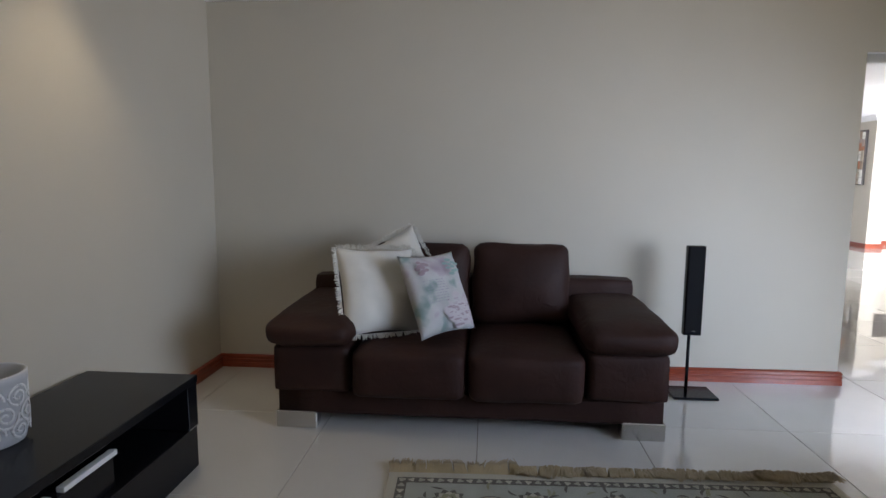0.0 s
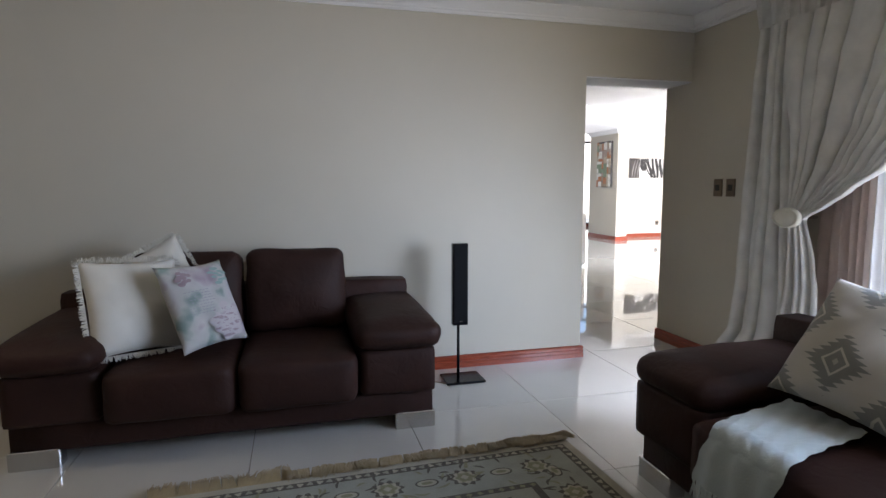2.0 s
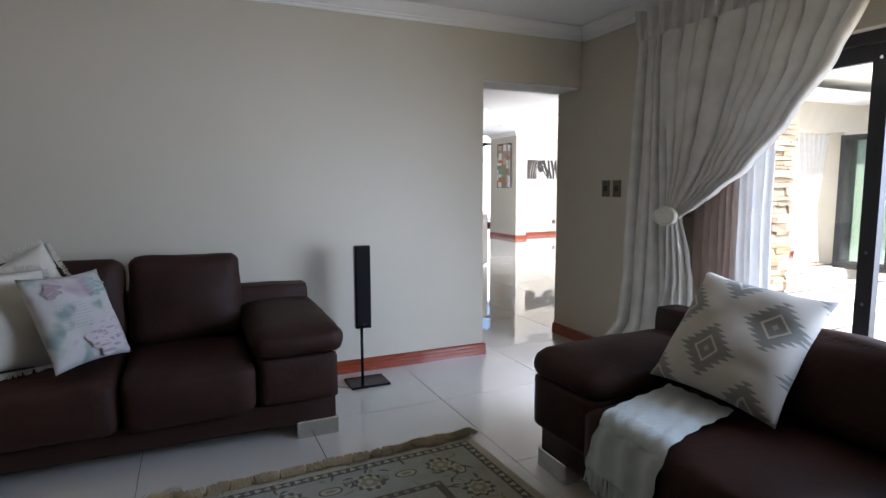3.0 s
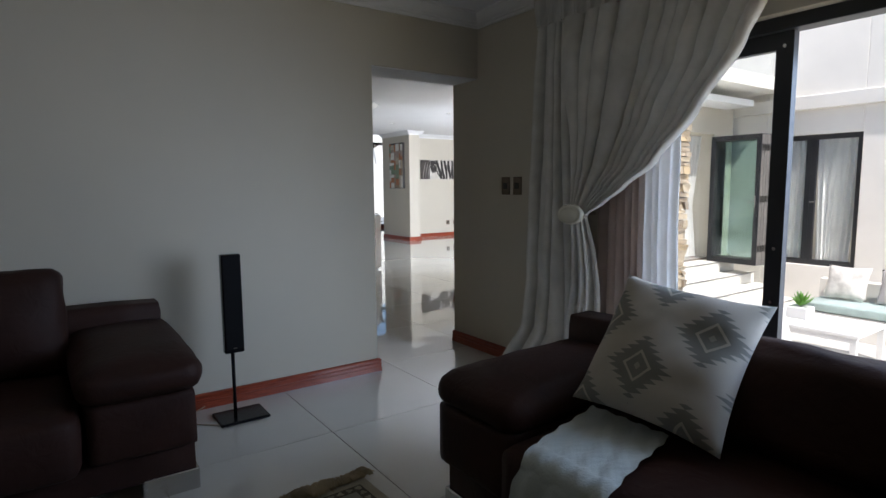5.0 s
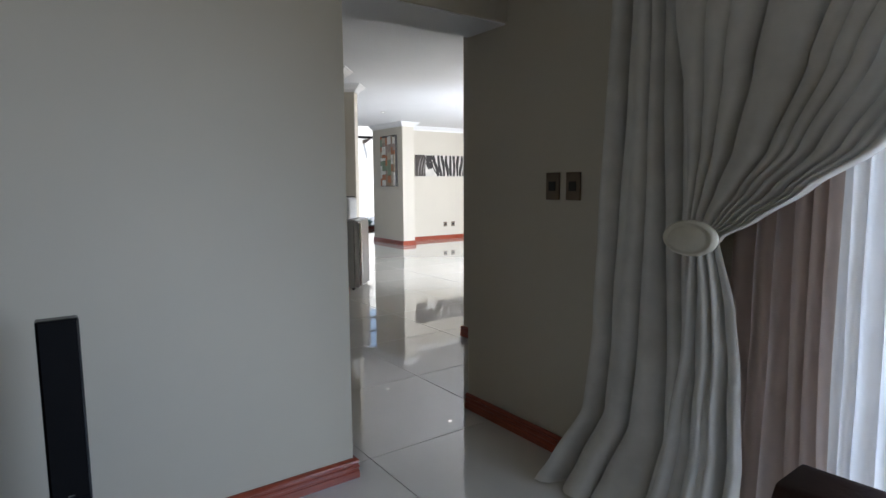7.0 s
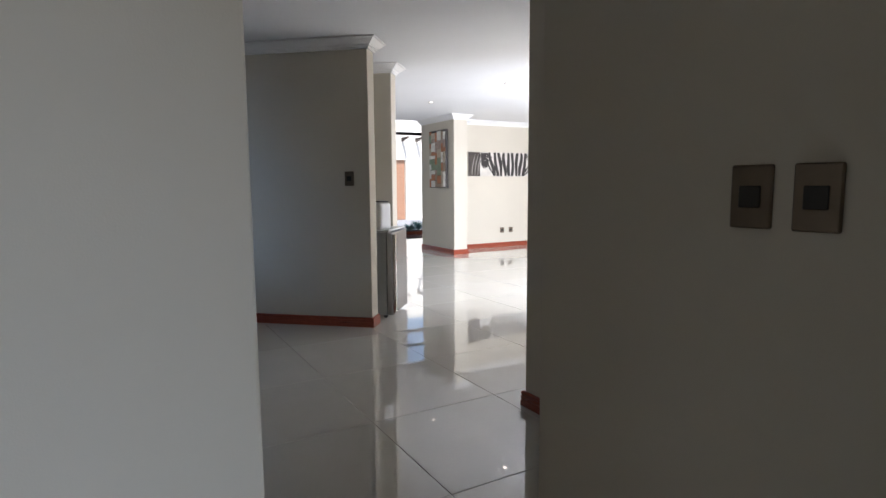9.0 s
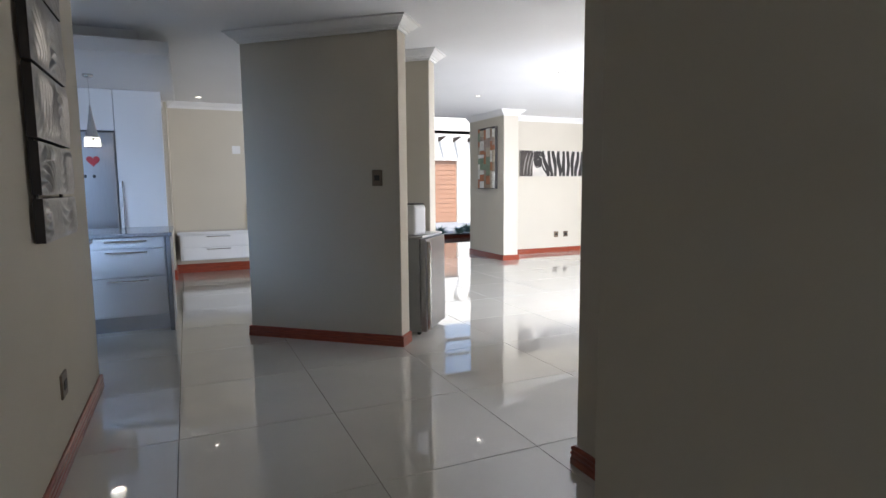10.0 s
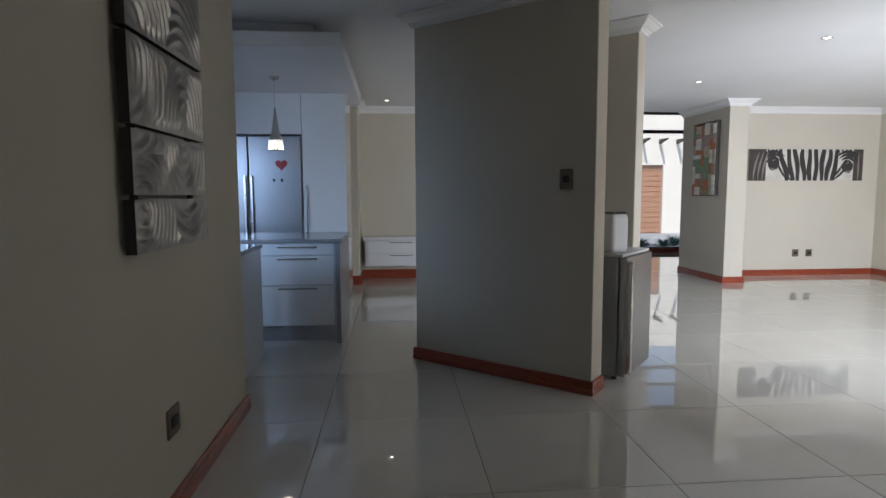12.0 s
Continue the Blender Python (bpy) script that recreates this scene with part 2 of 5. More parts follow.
def box(bm, x0, y0, z0, x1, y1, z1, bevel=0.0, seg=1):
    r = bmesh.ops.create_cube(bm, size=1, matrix=Matrix.LocRotScale(((x0 + x1) / 2, (y0 + y1) / 2, (z0 + z1) / 2), None, (abs(x1 - x0), abs(y1 - y0), abs(z1 - z0))))
    if bevel:
        edges = list({e for v in r["verts"] for e in v.link_edges})
        bmesh.ops.bevel(bm, geom=edges, offset=bevel, segments=seg, affect="EDGES", profile=0.5)
    return bm


def boxes(*args, bevel=0.0, seg=1):
    bm = bmesh.new()
    for a in args:
        box(bm, *a, bevel=bevel, seg=seg)
    return bm


def prism(pts, z0, z1, bevel=0.0):
    bm = bmesh.new()
    lo = [bm.verts.new((x, y, z0)) for x, y in pts]
    hi = [bm.verts.new((x, y, z1)) for x, y in pts]
    k = len(pts)
    bm.faces.new(lo)
    bm.faces.new(hi)
    for i in range(k):
        bm.faces.new((lo[i], lo[(i + 1) % k], hi[(i + 1) % k], hi[i]))
    if bevel:
        bmesh.ops.bevel(bm, geom=[e for e in bm.edges if abs(e.verts[0].co.z - e.verts[1].co.z) > 1e-4], offset=bevel, segments=2, affect="EDGES", profile=0.5)
    return bm


def cyl(bm, x, y, z0, z1, r0, r1=None, seg=20):
    r1 = r0 if r1 is None else r1
    bmesh.ops.create_cone(bm, cap_ends=True, segments=seg, radius1=r0, radius2=r1, depth=z1 - z0, matrix=Matrix.Translation((x, y, (z0 + z1) / 2)))
    return bm


def lathe(profile, seg=32, cap=True):
    bm = bmesh.new()
    rings = []
    for r, z in profile:
        rings.append([bm.verts.new((r * math.cos(2 * math.pi * i / seg), r * math.sin(2 * math.pi * i / seg), z)) for i in range(seg)])
    for a, b in zip(rings, rings[1:]):
        for i in range(seg):
            bm.faces.new((a[i], a[(i + 1) % seg], b[(i + 1) % seg], b[i]))
    if cap:
        bm.faces.new(rings[0])
        bm.faces.new(rings[-1])
    return bm


def sheet(nu, nv, f, thick=0.0):
    """A grid of points f(u, v) with u, v in 0..1."""
    bm = bmesh.new()
    vs = [[bm.verts.new(f(i / nu, j / nv)) for j in range(nv + 1)] for i in range(nu + 1)]
    for i in range(nu):
        for j in range(nv):
            bm.faces.new((vs[i][j], vs[i + 1][j], vs[i + 1][j + 1], vs[i][j + 1]))
    if thick:
        bmesh.ops.recalc_face_normals(bm, faces=bm.faces)
        bmesh.ops.solidify(bm, geom=bm.faces[:], thickness=thick)
    return bm


def softbox(bm, c, size, r, puff=(0, 0, 0), cuts=7, wrinkle=0.004, m=None):
    """An upholstered block: rounded edges, faces that swell, slight creases."""
    hx, hy, hz = size[0] / 2, size[1] / 2, size[2] / 2
    t = bmesh.new()
    bmesh.ops.create_cube(t, size=2)
    bmesh.ops.subdivide_edges(t, edges=t.edges[:], cuts=cuts, use_grid_fill=True)
    r = min(r, hx, hy, hz)
    for v in t.verts:
        s = Vector((math.copysign(abs(v.co.x) ** 0.8, v.co.x), math.copysign(abs(v.co.y) ** 0.8, v.co.y), math.copysign(abs(v.co.z) ** 0.8, v.co.z)))
        p = Vector((s.x * hx, s.y * hy, s.z * hz))
        q = Vector((max(-hx + r, min(hx - r, p.x)), max(-hy + r, min(hy - r, p.y)), max(-hz + r, min(hz - r, p.z))))
        d = p - q
        if d.length > 1e-6:
            p = q + d.normalized() * r
        u = (1 - s.x ** 2, 1 - s.y ** 2, 1 - s.z ** 2)
        p.x += math.copysign(puff[0] * u[1] * u[2], s.x) if abs(s.x) > 0.9 else 0
        p.y += math.copysign(puff[1] * u[0] * u[2], s.y) if abs(s.y) > 0.9 else 0
        p.z += math.copysign(puff[2] * u[0] * u[1], s.z) if abs(s.z) > 0.9 else 0
        if wrinkle:
            p += noise.noise_vector((p + Vector(c)) * 7) * wrinkle
        v.co = (m @ p if m else p) + Vector(c)
    me = bpy.data.meshes.new("tmp")
    t.to_mesh(me)
    t.free()
    bm.from_mesh(me)
    bpy.data.meshes.remove(me)
    return bm


def moulding(name, pts, profile, mat, parent=None, closed=False, label="", kind=True, category="trim"):
    """Sweeps a profile of (distance out from the wall, height) along corner points, mitred; the room lies to the left of the way walked."""
    bm = bmesh.new()
    k = len(pts)
    rings = []
    for i in range(k):
        p = Vector(pts[i]).to_2d()
        a = Vector(pts[i - 1]).to_2d() if (i or closed) else None
        b = Vector(pts[(i + 1) % k]).to_2d() if (i < k - 1 or closed) else None
        n1 = Vector((-(p - a).y, (p - a).x)).normalized() if a is not None else None
        n2 = Vector((-(b - p).y, (b - p).x)).normalized() if b is not None else None
        if n1 is None or n2 is None:
            off = n1 or n2
        else:
            s = n1 + n2
            off = s * (2 / max(s.length_squared, 0.15))
        rings.append([bm.verts.new((p.x + off.x * o, p.y + off.y * o, z)) for o, z in profile])
    q = len(profile)
    for i in range(k if closed else k - 1):
        a, b = rings[i], rings[(i + 1) % k]
        for j in range(q):
            bm.faces.new((a[j], a[(j + 1) % q], b[(j + 1) % q], b[j]))
    if not closed:
        bm.faces.new(rings[0])
        bm.faces.new(rings[-1])
    ob = obj(name, bm, mat, parent, label)
    if kind:
        tagged(ob, label, category, "", "structure")
    return ob


BASE_PROFILE = [(0.001, 0.0), (0.020, 0.0), (0.020, 0.030), (0.017, 0.033), (0.017, 0.044), (0.020, 0.047), (0.020, 0.056), (0.016, 0.060), (0.016, 0.068), (0.019, 0.072), (0.018, 0.080), (0.010, 0.088), (0.001, 0.088)]


def cornice_profile(top, s=1.0):
    return [(0.001, top - 0.001), (0.095 * s, top - 0.001), (0.095 * s, top - 0.012), (0.082 * s, top - 0.016), (0.070 * s, top - 0.030), (0.048 * s, top - 0.050), (0.030 * s, top - 0.060), (0.028 * s, top - 0.070), (0.016 * s, top - 0.074), (0.014 * s, top - 0.090), (0.001, top - 0.092)]


# ---- the large structure ----
DX, DY = 0.7535, -0.6575   # the way the slanted walls run
NX, NY = 0.6575, 0.7535    # square to it, away from the lounge


def slant(px, py, a, b):
    """A point a metres along and b metres behind (px, py), in the slanted grid."""
    return (px + DX * a + NX * b, py + DY * a + NY * b)


LOUNGE_TOP, HALL_TOP = 2.475, 2.53


def wall_with_gap(outline, lo, hi, along):
    """A wall cut to an outline of (along, height), between lo and hi across it."""
    bm = bmesh.new()
    ring = []
    for side in (lo, hi):
        ring.append([bm.verts.new((a, side, z) if along == "x" else (side, a, z)) for a, z in outline])
    k = len(outline)
    bm.faces.new(ring[0])
    bm.faces.new(ring[1])
    for i in range(k):
        bm.faces.new((ring[0][i], ring[0][(i + 1) % k], ring[1][(i + 1) % k], ring[1][i]))
    bmesh.ops.recalc_face_normals(bm, faces=bm.faces)
    bmesh.ops.bevel(bm, geom=bm.edges[:], offset=0.005, segments=2, affect="EDGES", profile=0.5)
    return bm


g = bmesh.new()
bmesh.ops.create_grid(g, x_segments=2, y_segments=2, size=250, matrix=Matrix.Translation((0, 0, -0.72)))
structure("ground", g, PAVE, "pale sunlit paving around the house", "ground")

structure("wall_lounge_north", wall_with_gap([(-4.35, -0.03), (0, -0.03), (0, 2.035), (0.875, 2.035), (0.875, 2.75), (-4.35, 2.75)], 0.0, 0.31, "x"), WALL, "greige painted lounge wall with an open doorway", "wall")
# added white panel: floor bounce under the lintel, put into its colour
structure("trim_doorway_soffit", boxes((0.006, 0.008, 2.027, 0.869, 0.302, 2.034)), CEIL, "thin white panel standing in for bounced light under the doorway lintel", "trim")
structure("wall_lounge_east", wall_with_gap([(-7.25, -0.03), (-4.2, -0.03), (-4.2, 1.985), (-1.25, 1.985), (-1.25, -0.03), (0.31, -0.03), (0.31, 2.75), (-7.25, 2.75)], 0.875, 1.15, "y"), WALL, "greige painted wall around a wide glazed door", "wall")
structure("wall_lounge_west", boxes((-4.35, -7.25, -0.03, -4.02, 0, 2.75)), WALL, "greige painted lounge wall", "wall")
# unseen closing wall, its depth assumed and set far back to weaken bounced light
structure("wall_lounge_south", boxes((-4.02, -7.25, -0.03, 0.875, -7.0, 2.75)), WALL, "greige painted lounge wall", "wall")
structure("ceiling_lounge", boxes((-4.02, -7.0, LOUNGE_TOP, 0.875, 0, LOUNGE_TOP + 0.12)), CEIL, "white painted lounge ceiling", "ceiling")
structure("roof", boxes((-4.5, -7.4, 2.75, 1.17, 0.31, 2.95), (-4.5, 0.31, 2.75, 1.79, 9.3, 2.95), (1.79, 1.2, 2.75, 8.4, 9.3, 2.95), (2.9, 9.3, 3.62, 8.5, 12.5, 3.8)), EXTW, "flat plastered roof slab of the house", "roof")

structure("wall_hall_west", boxes((-0.58, 0.31, -0.03, -0.33, 3.64, 2.75), bevel=0.004, seg=2), WALL, "cream painted hall wall that carries metal art", "wall")
structure("wall_hall_alcove", prism([(1.15, 0.03), (2.07, 0.03), (2.07, 1.24), (3.2, 1.24), (3.2, 1.53), (1.79, 1.53), (1.79, 0.31), (1.15, 0.31)], -0.03, 2.75, 0.004), WALL, "cream painted return walls beside the passage", "wall")
structure("wall_hall_south", boxes((3.48, 2.0, 2.1, 7.6, 2.3, 2.75), (7.6, 2.0, -0.03, 8.2, 2.3, 2.75), (3.2, 1.30, -0.03, 3.48, 2.3, 2.75)), WALL, "cream painted wall over the patio doors", "wall")
structure("wall_hall_east", boxes((7.93, 2.3, -0.03, 8.2, 8.5, 2.75)), WALL, "cream painted hall wall", "wall")
structure("wall_zebra", boxes((5.40, 8.5, -0.03, 8.2, 8.75, 2.75)), WALL, "cream painted wall behind the long picture", "wall")
structure("wall_pier", boxes((5.12, 7.85, -0.03, 5.40, 9.1, 2.75), bevel=0.006, seg=2), WALL, "cream painted pier beside the entrance", "wall")
structure("wall_back", boxes((-3.8, 8.85, -0.03, 3.2, 9.1, 2.75), (3.0, 9.1, -0.03, 3.2, 12.2, 3.62)), WALL, "cream painted back wall", "wall")
structure("wall_entrance_east", boxes((8.2, 8.75, -0.03, 8.4, 12.2, 3.62), (3.2, 9.1, 2.56, 8.2, 9.3, 3.62)), WALL, "white painted walls of the tall entrance", "wall")
# the window opening is unseen, added to hold the blue fill lamp
structure("wall_kitchen", boxes((-3.8, 3.39, -0.03, -3.0, 3.64, 2.75), (-3.0, 3.39, -0.03, -1.4, 3.64, 1.1), (-3.0, 3.39, 2.1, -1.4, 3.64, 2.75), (-1.4, 3.39, -0.03, -0.58, 3.64, 2.75), (-3.8, 3.64, -0.03, -3.55, 8.85, 2.75)), WALL, "cream painted kitchen walls with an assumed, unseen window opening", "wall")
structure("wall_column", boxes((-0.24, 8.23, -0.03, 0.05, 8.85, 2.75), bevel=0.004, seg=2), WALL, "cream painted column on the back wall", "wall")
structure("ceiling_hall", boxes((-3.55, 0.31, HALL_TOP, 1.79, 8.85, HALL_TOP + 0.1), (1.79, 1.53, HALL_TOP, 7.93, 9.1, HALL_TOP + 0.1)), CEIL, "white painted hall ceiling", "ceiling")
structure("ceiling_entrance", boxes((3.2, 9.3, 3.5, 8.2, 12.2, 3.6)), CEIL, "white painted ceiling of the tall entrance", "ceiling")
structure("ceiling_kitchen_bulkhead", boxes((-3.55, 4.6, 2.30, 0.17, 7.1, 2.41), (-3.55, 4.82, 2.412, -0.05, 7.1, HALL_TOP), bevel=0.01, seg=2), CEIL, "white dropped ceiling panel over the kitchen island", "ceiling")

# two slanted screen walls that hold the small fridge between them
A = (0.697, 4.592)
B = (1.742, 3.680)
structure("wall_screen_front", prism([A, B, slant(*B, 0, 0.17), slant(*A, 0, 0.17)], -0.03, 2.6, 0.006), WALL, "cream painted slanted screen wall", "wall")
C = slant(*B, -0.10, 1.06)
structure("wall_screen_rear", prism([slant(*C, -1.3, 0), C, slant(*C, 0, 0.17), slant(*C, -1.3, 0.17)], -0.03, 2.6, 0.006), WALL, "cream painted slanted screen wall", "wall")

# skirtings
moulding("baseboard_lounge", [(0, 0.31), (0, 0), (-4.02, 0), (-4.02, -7.0), (0.875, -7.0), (0.875, -4.2)], BASE_PROFILE, MAHOG, label="red mahogany skirting with grooves")
moulding("baseboard_lounge_east", [(0.875, -1.25), (0.875, 0.31)], BASE_PROFILE, MAHOG, label="red mahogany skirting with grooves")
moulding("baseboard_alcove", [(1.15, 0.31), (1.79, 0.31), (1.79, 1.53), (3.2, 1.53), (3.2, 2.3)], BASE_PROFILE, MAHOG, label="red mahogany skirting with grooves")
moulding("baseboard_hall_west", [(-0.58, 3.64), (-0.33, 3.64), (-0.33, 0.31), (0, 0.31)], BASE_PROFILE, MAHOG, label="red mahogany skirting with grooves")
moulding("baseboard_hall_east", [(7.6, 2.3), (7.93, 2.3), (7.93, 8.5), (5.40, 8.5), (5.40, 7.85), (5.12, 7.85), (5.12, 9.1)], BASE_PROFILE, MAHOG, label="red mahogany skirting with grooves")
moulding("baseboard_back", [(3.2, 8.85), (0.05, 8.85), (0.05, 8.23), (-0.24, 8.23), (-0.24, 8.85)], [(o, z * 1.5) for o, z in BASE_PROFILE], MAHOG, label="red mahogany skirting with grooves")
moulding("baseboard_screen_front", [slant(*A, 0, 0.17), A, B, slant(*B, 0, 0.17)][::-1], BASE_PROFILE, MAHOG, label="red mahogany skirting with grooves")
moulding("baseboard_screen_rear", [slant(*C, -1.3, 0), C, slant(*C, 0, 0.17)][::-1], BASE_PROFILE, MAHOG, label="red mahogany skirting with grooves")

# cornices
moulding("cornice_lounge", [(0.875, 0), (-4.02, 0), (-4.02, -7.0), (0.875, -7.0)], cornice_profile(LOUNGE_TOP), CORN, closed=True, label="white stepped plaster cornice")
HC = cornice_profile(HALL_TOP)
moulding("cornice_screen_front", [slant(*A, 0, 0.17), slant(*B, 0, 0.17), B, A], HC, CORN, closed=True, label="white stepped plaster cornice")
moulding("cornice_screen_rear", [slant(*C, -1.3, 0.17), slant(*C, 0, 0.17), C, slant(*C, -1.3, 0)], HC, CORN, closed=True, label="white stepped plaster cornice")
moulding("cornice_hall_east", [(1.15, 0.31), (1.79, 0.31), (1.79, 1.53), (3.2, 1.53), (3.2, 2.3), (7.93, 2.3), (7.93, 8.5), (5.40, 8.5), (5.40, 7.85), (5.12, 7.85), (5.12, 9.1)], HC, CORN, label="white stepped plaster cornice")
moulding("cornice_hall_west", [(-0.33, 3.64), (-0.33, 0.31), (1.15, 0.31)], HC, CORN, label="white stepped plaster cornice")
moulding("cornice_back", [(3.0, 8.85), (0.05, 8.85), (0.05, 8.23), (-0.24, 8.23), (-0.24, 8.85)], HC, CORN, label="white stepped plaster cornice")


# ---- lounge: windows and curtains ----
def frame_ring(bm, y0, y1, z0, z1, x0, x1, w):
    box(bm, x0, y0, z0, x1, y0 + w, z1)
    box(bm, x0, y1 - w, z0, x1, y1, z1)
    box(bm, x0, y0 + w, z1 - w, x1, y1 - w, z1)
    box(bm, x0, y0 + w, z0, x1, y1 - w, z0 + w)


door = thing("glazed_patio_door", "dark aluminium patio door with one fixed pane beside the open way", "door", (0.98, -2.7, 0))
door["kind"] = "structure"
bm = boxes((-0.05, -1.5, 1.925, 0.05, 1.45, 1.985), (-0.05, 1.39, 0.0, 0.05, 1.45, 1.925), (-0.05, -1.5, 0.0, 0.05, -1.44, 1.925), (-0.05, -1.5, 0, 0.05, 1.45, 0.02), bevel=0.004)
part("door_frame", bm, ALU, door)
bm = bmesh.new()
frame_ring(bm, 0.575, 1.388, 0.022, 1.922, -0.022, 0.022, 0.075)
part("leaf_frame", bm, ALU, door)
part("pane", boxes((-0.003, 0.65, 0.097, 0.003, 1.313, 1.847)), PANE, door).visible_shadow = False
for z in (0.5, 0.7, 0.95, 1.86):
    bm = bmesh.new()
    cyl(bm, 0, 0, -0.003, 0.003, 0.008, seg=10)
    bm.transform(Matrix.Translation((-0.025, 0.612, z)) @ Matrix.Rotation(radians(90), 4, "Y"))
    part("screw_cap", bm, CHROME, door)


def lerp_table(tab, z):
    for (z0, v0), (z1, v1) in zip(tab, tab[1:]):
        if z0 <= z <= z1:
            k = (z - z0) / (z1 - z0)
            k = k * k * (3 - 2 * k) * 0.4 + k * 0.6
            return v0 + (v1 - v0) * k
    return tab[0][1] if z < tab[0][0] else tab[-1][1]


def curtain_sheet(left, right, z0, z1, x_of, pleats, amp, nu=220, nv=60, seed=0.0, sway=1.0):
    """Hanging cloth: rounded folds with tight valleys, each of its own depth and width."""
    def f(u, v):
        z = z0 + (z1 - z0) * v
        yl, yr = lerp_table(left, z), lerp_table(right, z)
        width = abs(yr - yl)
        w = u + sway * (0.035 * math.sin(6 * u + 0.9 * z + seed) + 0.018 * math.sin(15 * u - 1.3 * z + 2 * seed)) * 6 / pleats
        ph = pleats * w
        k = 0.75 + 0.45 * noise.noise((math.floor(ph) * 1.7, seed, 0.5 + 0.3 * z))
        a = amp(z, u) * (1 + k) * 0.62
        fold = abs(math.sin(math.pi * ph)) ** 0.75
        y = yl + (yr - yl) * u + a * 0.45 * math.sin(2 * math.pi * ph) * min(1, width)
        x = x_of(z, u) + a * (0.9 - 1.9 * fold) + 0.010 * noise.noise((y * 7, z * 2.2, seed)) + 0.003 * noise.noise((y * 30, z * 9, seed))
        return (x, y, z)
    return sheet(nu, nv, f)


def heading_sheet(left, right, z0, z1, count, nu=420, nv=14):
    """Pinch pleats: fans of three tucks, gathered at the foot and open at the top."""
    def f(u, v):
        z = z0 + (z1 - z0) * v
        y = lerp_table(left, z) + (lerp_table(right, z) - lerp_table(left, z)) * u
        q = u * count % 1.0 - 0.5
        x = 0.776 + 0.012 * math.cos(2 * math.pi * (q + 0.5))
        half = 0.17 + 0.14 * v
        if abs(q) < half:
            x -= (0.020 + 0.042 * v ** 0.8) * (0.35 + 0.65 * abs(math.cos(1.5 * math.pi * q / half)) ** 0.6) * (1 - (abs(q) / half) ** 4)
        return (x, y, z + 0.005 * noise.noise((u * 30, v * 2, 3)))
    return sheet(nu, nv, f)


curtain = thing("curtain", "silver-grey pleated curtain drawn aside by a tieback", "curtain", (0.78, -1.1, 0))
CINV = Matrix.Translation((-0.78, 1.1, 0))
head_l = [(1.0, -0.69), (2.40, -0.70)]
fan_l = [(1.085, -1.075), (1.35, -1.07), (1.8, -1.03), (2.30, -0.98), (2.40, -0.98)]
fan_r = [(1.085, -1.19), (1.15, -1.30), (1.24, -1.43), (1.36, -1.60), (1.6, -1.80), (1.87, -2.01), (2.12, -2.13), (2.40, -2.24)]
hang_l = [(0.012, -0.50), (0.12, -0.545), (0.35, -0.635), (0.65, -0.665), (1.1, -0.685), (2.40, -0.70)]
hang_r = [(0.012, -1.17), (0.6, -1.15), (1.1, -1.12), (1.8, -1.10), (2.40, -1.08)]


def fan_amp(z, u):
    k = min(1, max(0, (z - 1.085) / 0.7))
    pinch = 1.0 - 0.55 * max(0, min(1, (z - 1.95) / 0.26))
    return (0.013 + 0.045 * k) * pinch * (1.15 - 0.75 * u * k)


def hang_amp(z, u):
    return 0.044 * (1.0 - 0.5 * max(0, min(1, (z - 1.95) / 0.26))) * (1 + 0.45 * max(0, 0.6 - z))


bm = curtain_sheet(hang_l, hang_r, 0.012, 2.215, lambda z, u: 0.795 - 0.42 * max(0, 0.32 - z) * (1 - 0.6 * u), 5.4, hang_amp, 170, 90, 0.7, 1.7)
bm.transform(CINV)
part("hanging_drape", bm, CURT, curtain, smooth=True)
bm = curtain_sheet(fan_l, fan_r, 1.075, 2.215, lambda z, u: 0.768 - 0.055 * max(0, 1 - (z - 1.085) / 0.5), 10.5, fan_amp, 260, 70, 0.0, 2.6)
bm.transform(CINV)
part("drawn_drape", bm, CURT, curtain, smooth=True)
bm = heading_sheet(head_l, fan_r, 2.212, 2.392, 15)
bm.transform(CINV)
part("pleated_heading", bm, CURT, curtain, smooth=True)
lo_l = [(0.012, -0.96), (0.4, -1.0), (0.8, -1.045), (1.09, -1.075)]
lo_r = [(0.012, -1.27), (0.3, -1.26), (0.6, -1.245), (0.85, -1.225), (1.09, -1.17)]
bm = curtain_sheet(lo_l, lo_r, 0.012, 1.09, lambda z, u: 0.765 - 0.055 * max(0, 1 - (1.085 - z) / 0.4) + 0.035 * u * u - 0.22 * max(0, 0.32 - z), 3.6, lambda z, u: 0.015 + 0.030 * min(1, (1.085 - z) / 0.6), 110, 50, 2.0)
bm.transform(CINV)
part("tied_fall", bm, CURT, curtain, smooth=True)

tie = thing("curtain_tieback", "cream oval tieback medallion on the curtain", "tieback", (0.665, -1.115, 1.085))
bm = lathe([(0.0001, 0.034), (0.03, 0.032), (0.055, 0.026), (0.064, 0.020), (0.068, 0.024), (0.076, 0.022), (0.082, 0.012), (0.084, 0.0), (0.080, -0.006)], 40)
bm.transform(Matrix.Rotation(radians(-90), 4, "Y") @ Matrix.Diagonal((0.70, 1.12, 1, 1)))
part("medallion", bm, paint("ivory_resin", (0.66, 0.63, 0.53), 0.45, 0.05, 20, 0.05), tie, smooth=True)
bm = bmesh.new()
cyl(bm, 0, 0, 0, 0.205, 0.009)
bm.transform(Matrix.Rotation(radians(90), 4, "Y"))
part("stem", bm, CHROME, tie)

